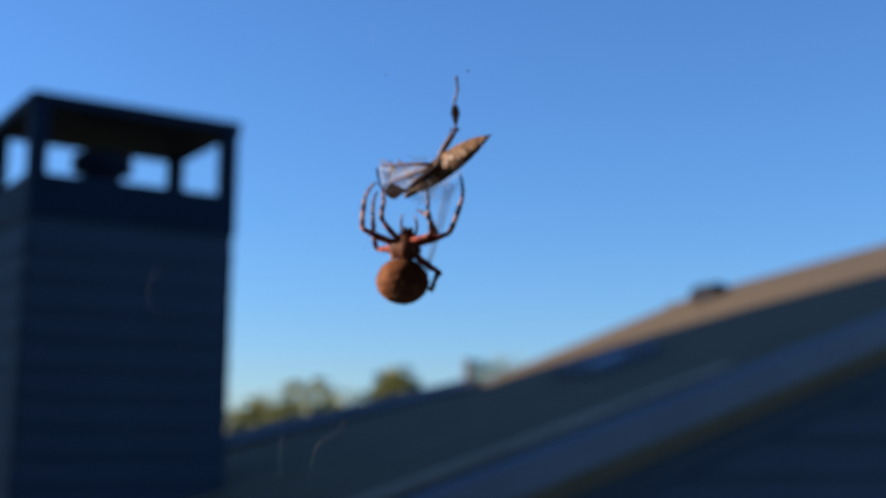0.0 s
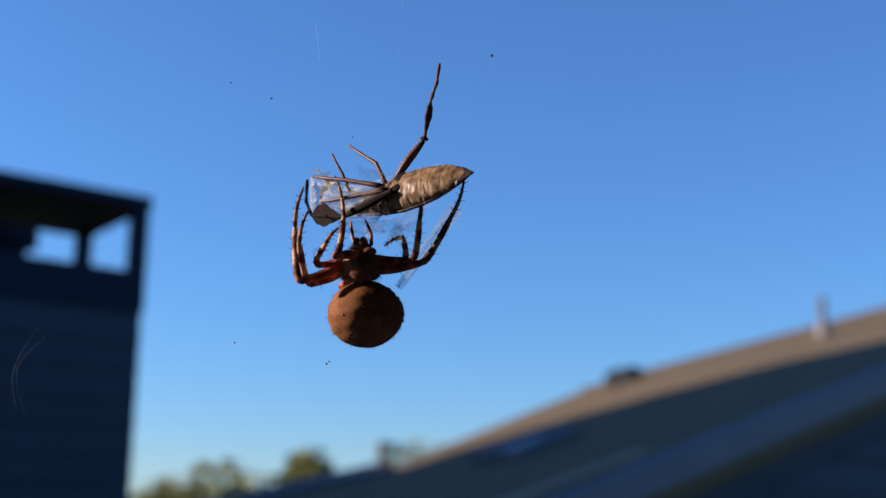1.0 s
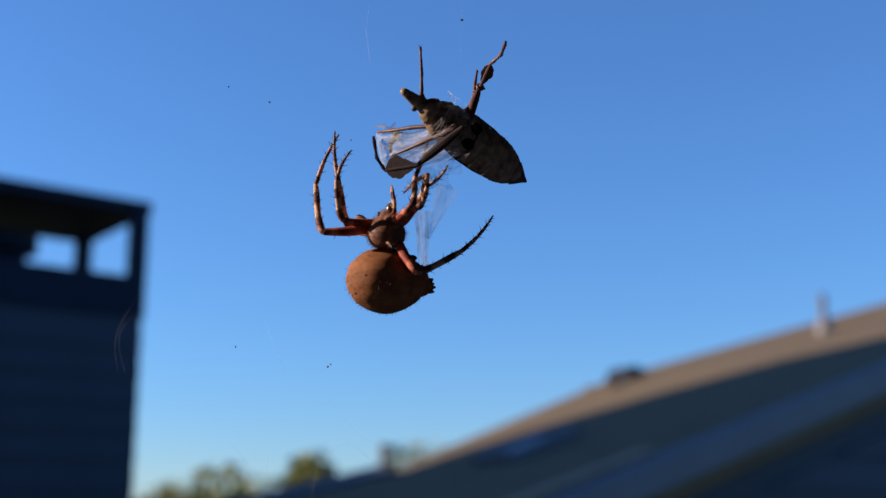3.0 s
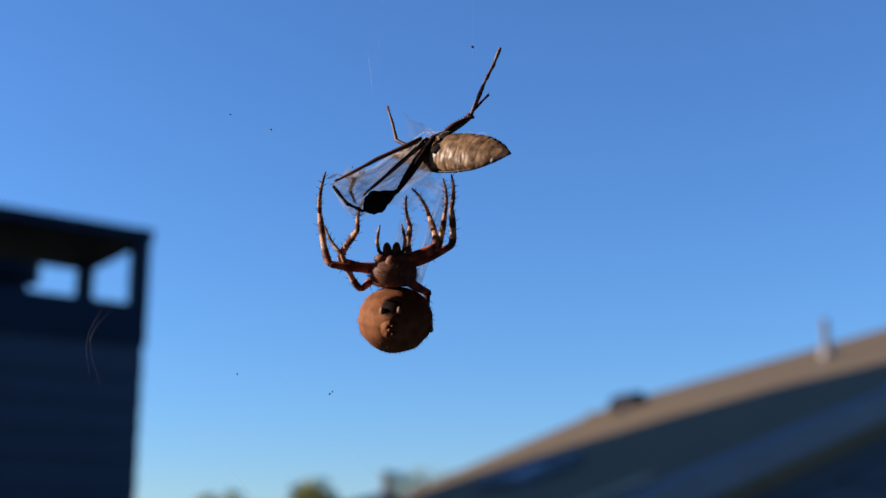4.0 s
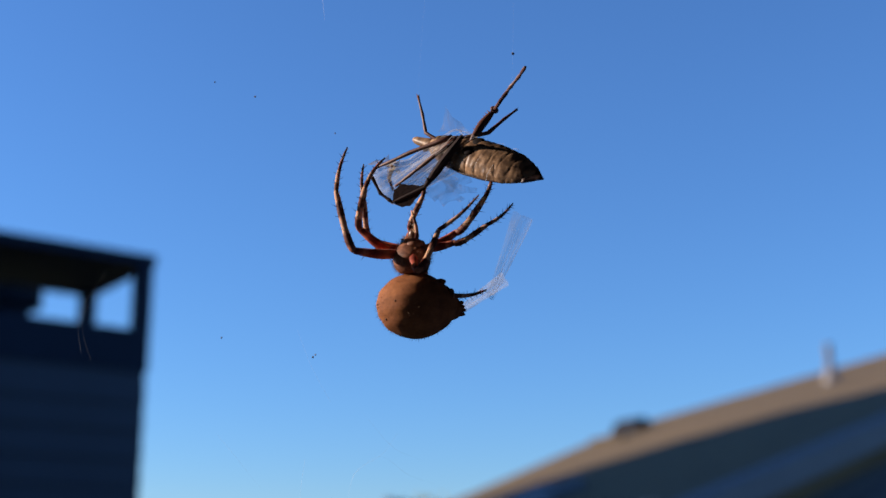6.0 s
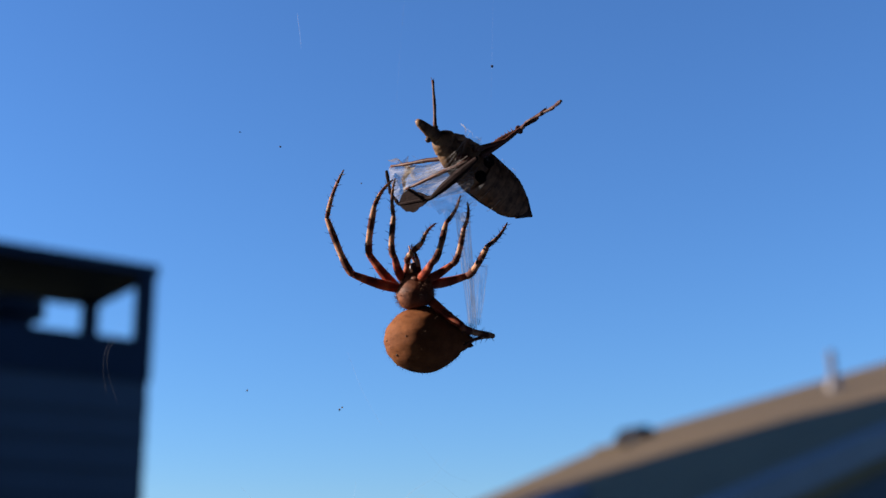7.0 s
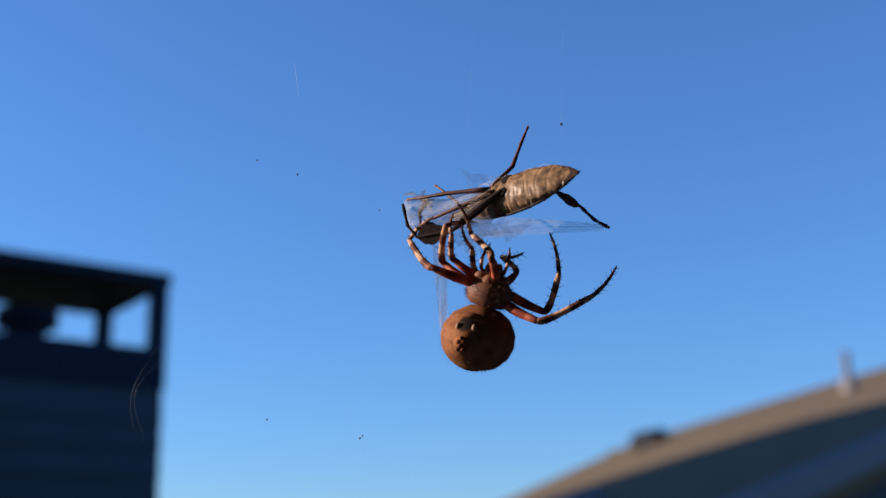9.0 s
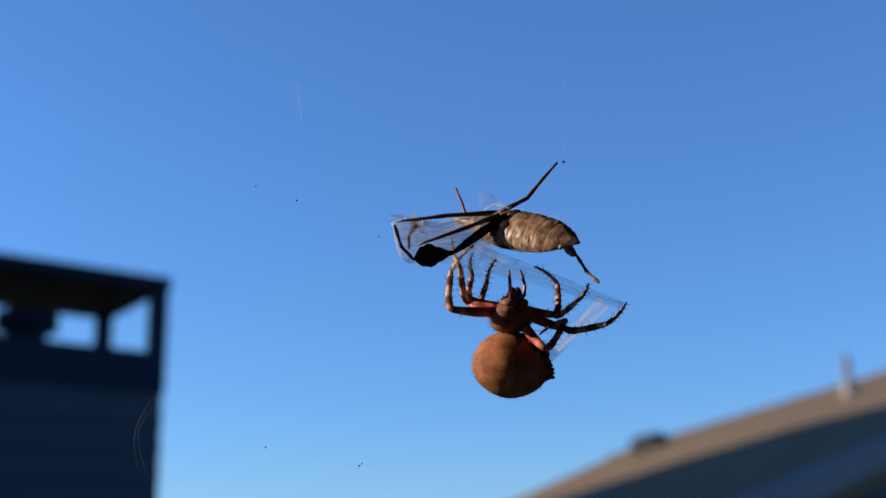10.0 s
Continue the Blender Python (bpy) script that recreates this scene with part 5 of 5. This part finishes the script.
    draw(9.0, (-38, -44), (-44, 113), (248, 129), (31, 141))
    draw(9.2, (-54, -53), (-52, 87))
    draw(9.5, (70, -37), (88, 64), (217, 100), (-26, 109))
    draw(9.7, (103, 0), (165, 95), (159, 96), (20, 167))
    draw(9.8, (121, -5), (209, 89), (204, 91), (41, 163))
    draw(10.0, (133, -65), (278, 38), (278, 38), (31, 128))

    every = [k / 10 for k in range(101)]
    times = [s[0] for s in STANCES]
    body = [HUB + span(*s[1]) for s in STANCES]
    head = [aim(90 - s[2], 0) for s in STANCES]
    turn = [Vector((s[3], 0, 0)) for s in STANCES]
    walk(spider, [(t, Matrix.Translation(glide(times, body, t))) for t in every])
    torso, rear = [], []
    for t in every:
        z = glide(times, head, t).normalized()
        side = z.cross(NEARER).normalized()
        a = radians(glide(times, turn, t).x)
        x = side * math.cos(a) + NEARER * math.sin(a)
        x = (x - z * x.dot(z)).normalized()
        torso.append((t, Matrix((x, z.cross(x), z)).transposed().to_4x4()))
        z = (z + UP).normalized()
        x = (x - z * x.dot(z)).normalized()
        rear.append((t, Matrix((x, z.cross(x), z)).transposed().to_4x4()))
    walk(abdomen, rear)
    walk(chest, torso)
    for k, joints in enumerate(legs):
        aims = [[aim(*s[4][k][2 * j:2 * j + 2]) for s in STANCES] for j in range(3)]
        rows = ([], [], [])
        for t in every:
            z = glide(times, head, t).normalized()
            x = z.cross(NEARER).normalized()
            h = HIPS[k]
            place = (z * (88 + h[1]) + x * h[0] + NEARER * h[2]) * G
            for j in range(3):
                d = glide(times, aims[j], t).normalized()
                rows[j].append((t, frame_of(d, NEARER, place)))
                place = place + d * LENGTHS[k][j] * G
        for ob, r in zip(joints, rows):
            walk(ob, r)
    times = [s[0] for s in TURNS]
    body = [HUB + span(*s[1]) for s in TURNS]
    way = [aim(s[2], s[3]) for s in TURNS]
    roll = [Vector((s[4], 0, 0)) for s in TURNS]
    rows, local = [], ([], [], [], [], [])
    for t in every:
        x = glide(times, way, t).normalized()
        up = NEARER.cross(x).normalized()
        face = x.cross(up)
        a = radians(glide(times, roll, t).x)
        belly = up * math.cos(a) + face * math.sin(a)
        m = Matrix((x, belly.cross(x), belly)).transposed()
        rows.append((t, Matrix.Translation(glide(times, body, t)) @ m.to_4x4()))
        inv = m.transposed()
        for j, foot in enumerate(((85, 12, 20), (112, 14, 24), (132, 14, 24), None, (114, -20, 26))):
            d = inv @ glide(times, [aim(*s[5 + j]) for s in TURNS], t).normalized()
            place = gr(foot[0] - 144, foot[1], foot[2]) if foot else knee
            hint = inv @ NEARER
            if j == 3:
                edge_on = radians(glide([q[0] for q in TWIST], [Vector((q[1], 0, 0)) for q in TWIST], t).x)
                hint = hint * math.cos(edge_on) + d.cross(hint).normalized() * math.sin(edge_on)
            local[j].append((t, frame_of(d, hint, place)))
            knee = place + d * 88 * G
    walk(bug, rows)
    for ob, r in zip((front_leg, middle_leg, thigh, shin, bundle), local):
        walk(ob, r)
    for ob, long, keys in ((pull, PULL, BANDS), (drape, DRAPE, FILMS)):
        when = [k[0] for k in keys]
        root = [HUB + span(k[1], k[2], 6) for k in keys]
        d = []
        for _, x, y, x1, y1 in keys:
            reach = span(x1 - x, y1 - y)
            d.append(reach / G - NEARER * math.sqrt(max(0.0, long ** 2 - (reach.length / G) ** 2)))
        walk(ob, [(t, frame_of(glide(when, d, t), NEARER, glide(when, root, t))) for t in every])
    speck_rows = (
        (0, -86, 241), (0.5, 46, 190), (1.0, 97, 314), (2.0, 89, 335), (2.5, 48, 360), (3.8, 60, 387), (5.0, 125, 277), (5.5, 168, 309), (5.7, 180, 304), (6.8, 110, 356), (7.5, 56, 402), (8.0, 120, 366), (8.5, 89, 346), (9.0, 179, 313), (9.5, 155, 291), (10, 181, 292))
    walk(caught, [(t, Matrix.Translation(HUB + span(x, y))) for t, x, y in speck_rows])
    for ob in (line_up, stay):
        walk(ob, [(t, Matrix.Translation(span(x - 179, y - 313))) for t, x, y in speck_rows])
    # the slack threads sway in the wind
    for obs, sway in (((glint,), ((0, -44, -36), (2.5, 162, -41), (5.0, 166, -21), (7.0, 26, 69), (7.5, 0, 1), (8.0, -11, 11), (10, -2, 37))),
                      (curls, ((0, -262, -72), (0.2, -202, -60), (0.5, -70, -121), (1.0, -90, -27), (1.5, -47, -27), (2.0, 3, -11), (2.5, 108, 12), (4.0, 37, 92), (5.0, 42, 37), (7.0, 48, 92), (7.5, 42, 90), (9.0, 62, 76), (10, 72, 58))),
                      ([slack] + torn, ((0, -372, -288), (0.5, -319, -102), (2.0, -255, -6), (2.5, -155, 26), (4.0, -63, -2), (5.0, -56, -55), (7.0, 40, 35), (7.5, -20, 41), (10, 4, -20)))):
        for ob in obs:
            walk(ob, [(t, Matrix.Translation(span(x, y))) for t, x, y in sway])


motions()
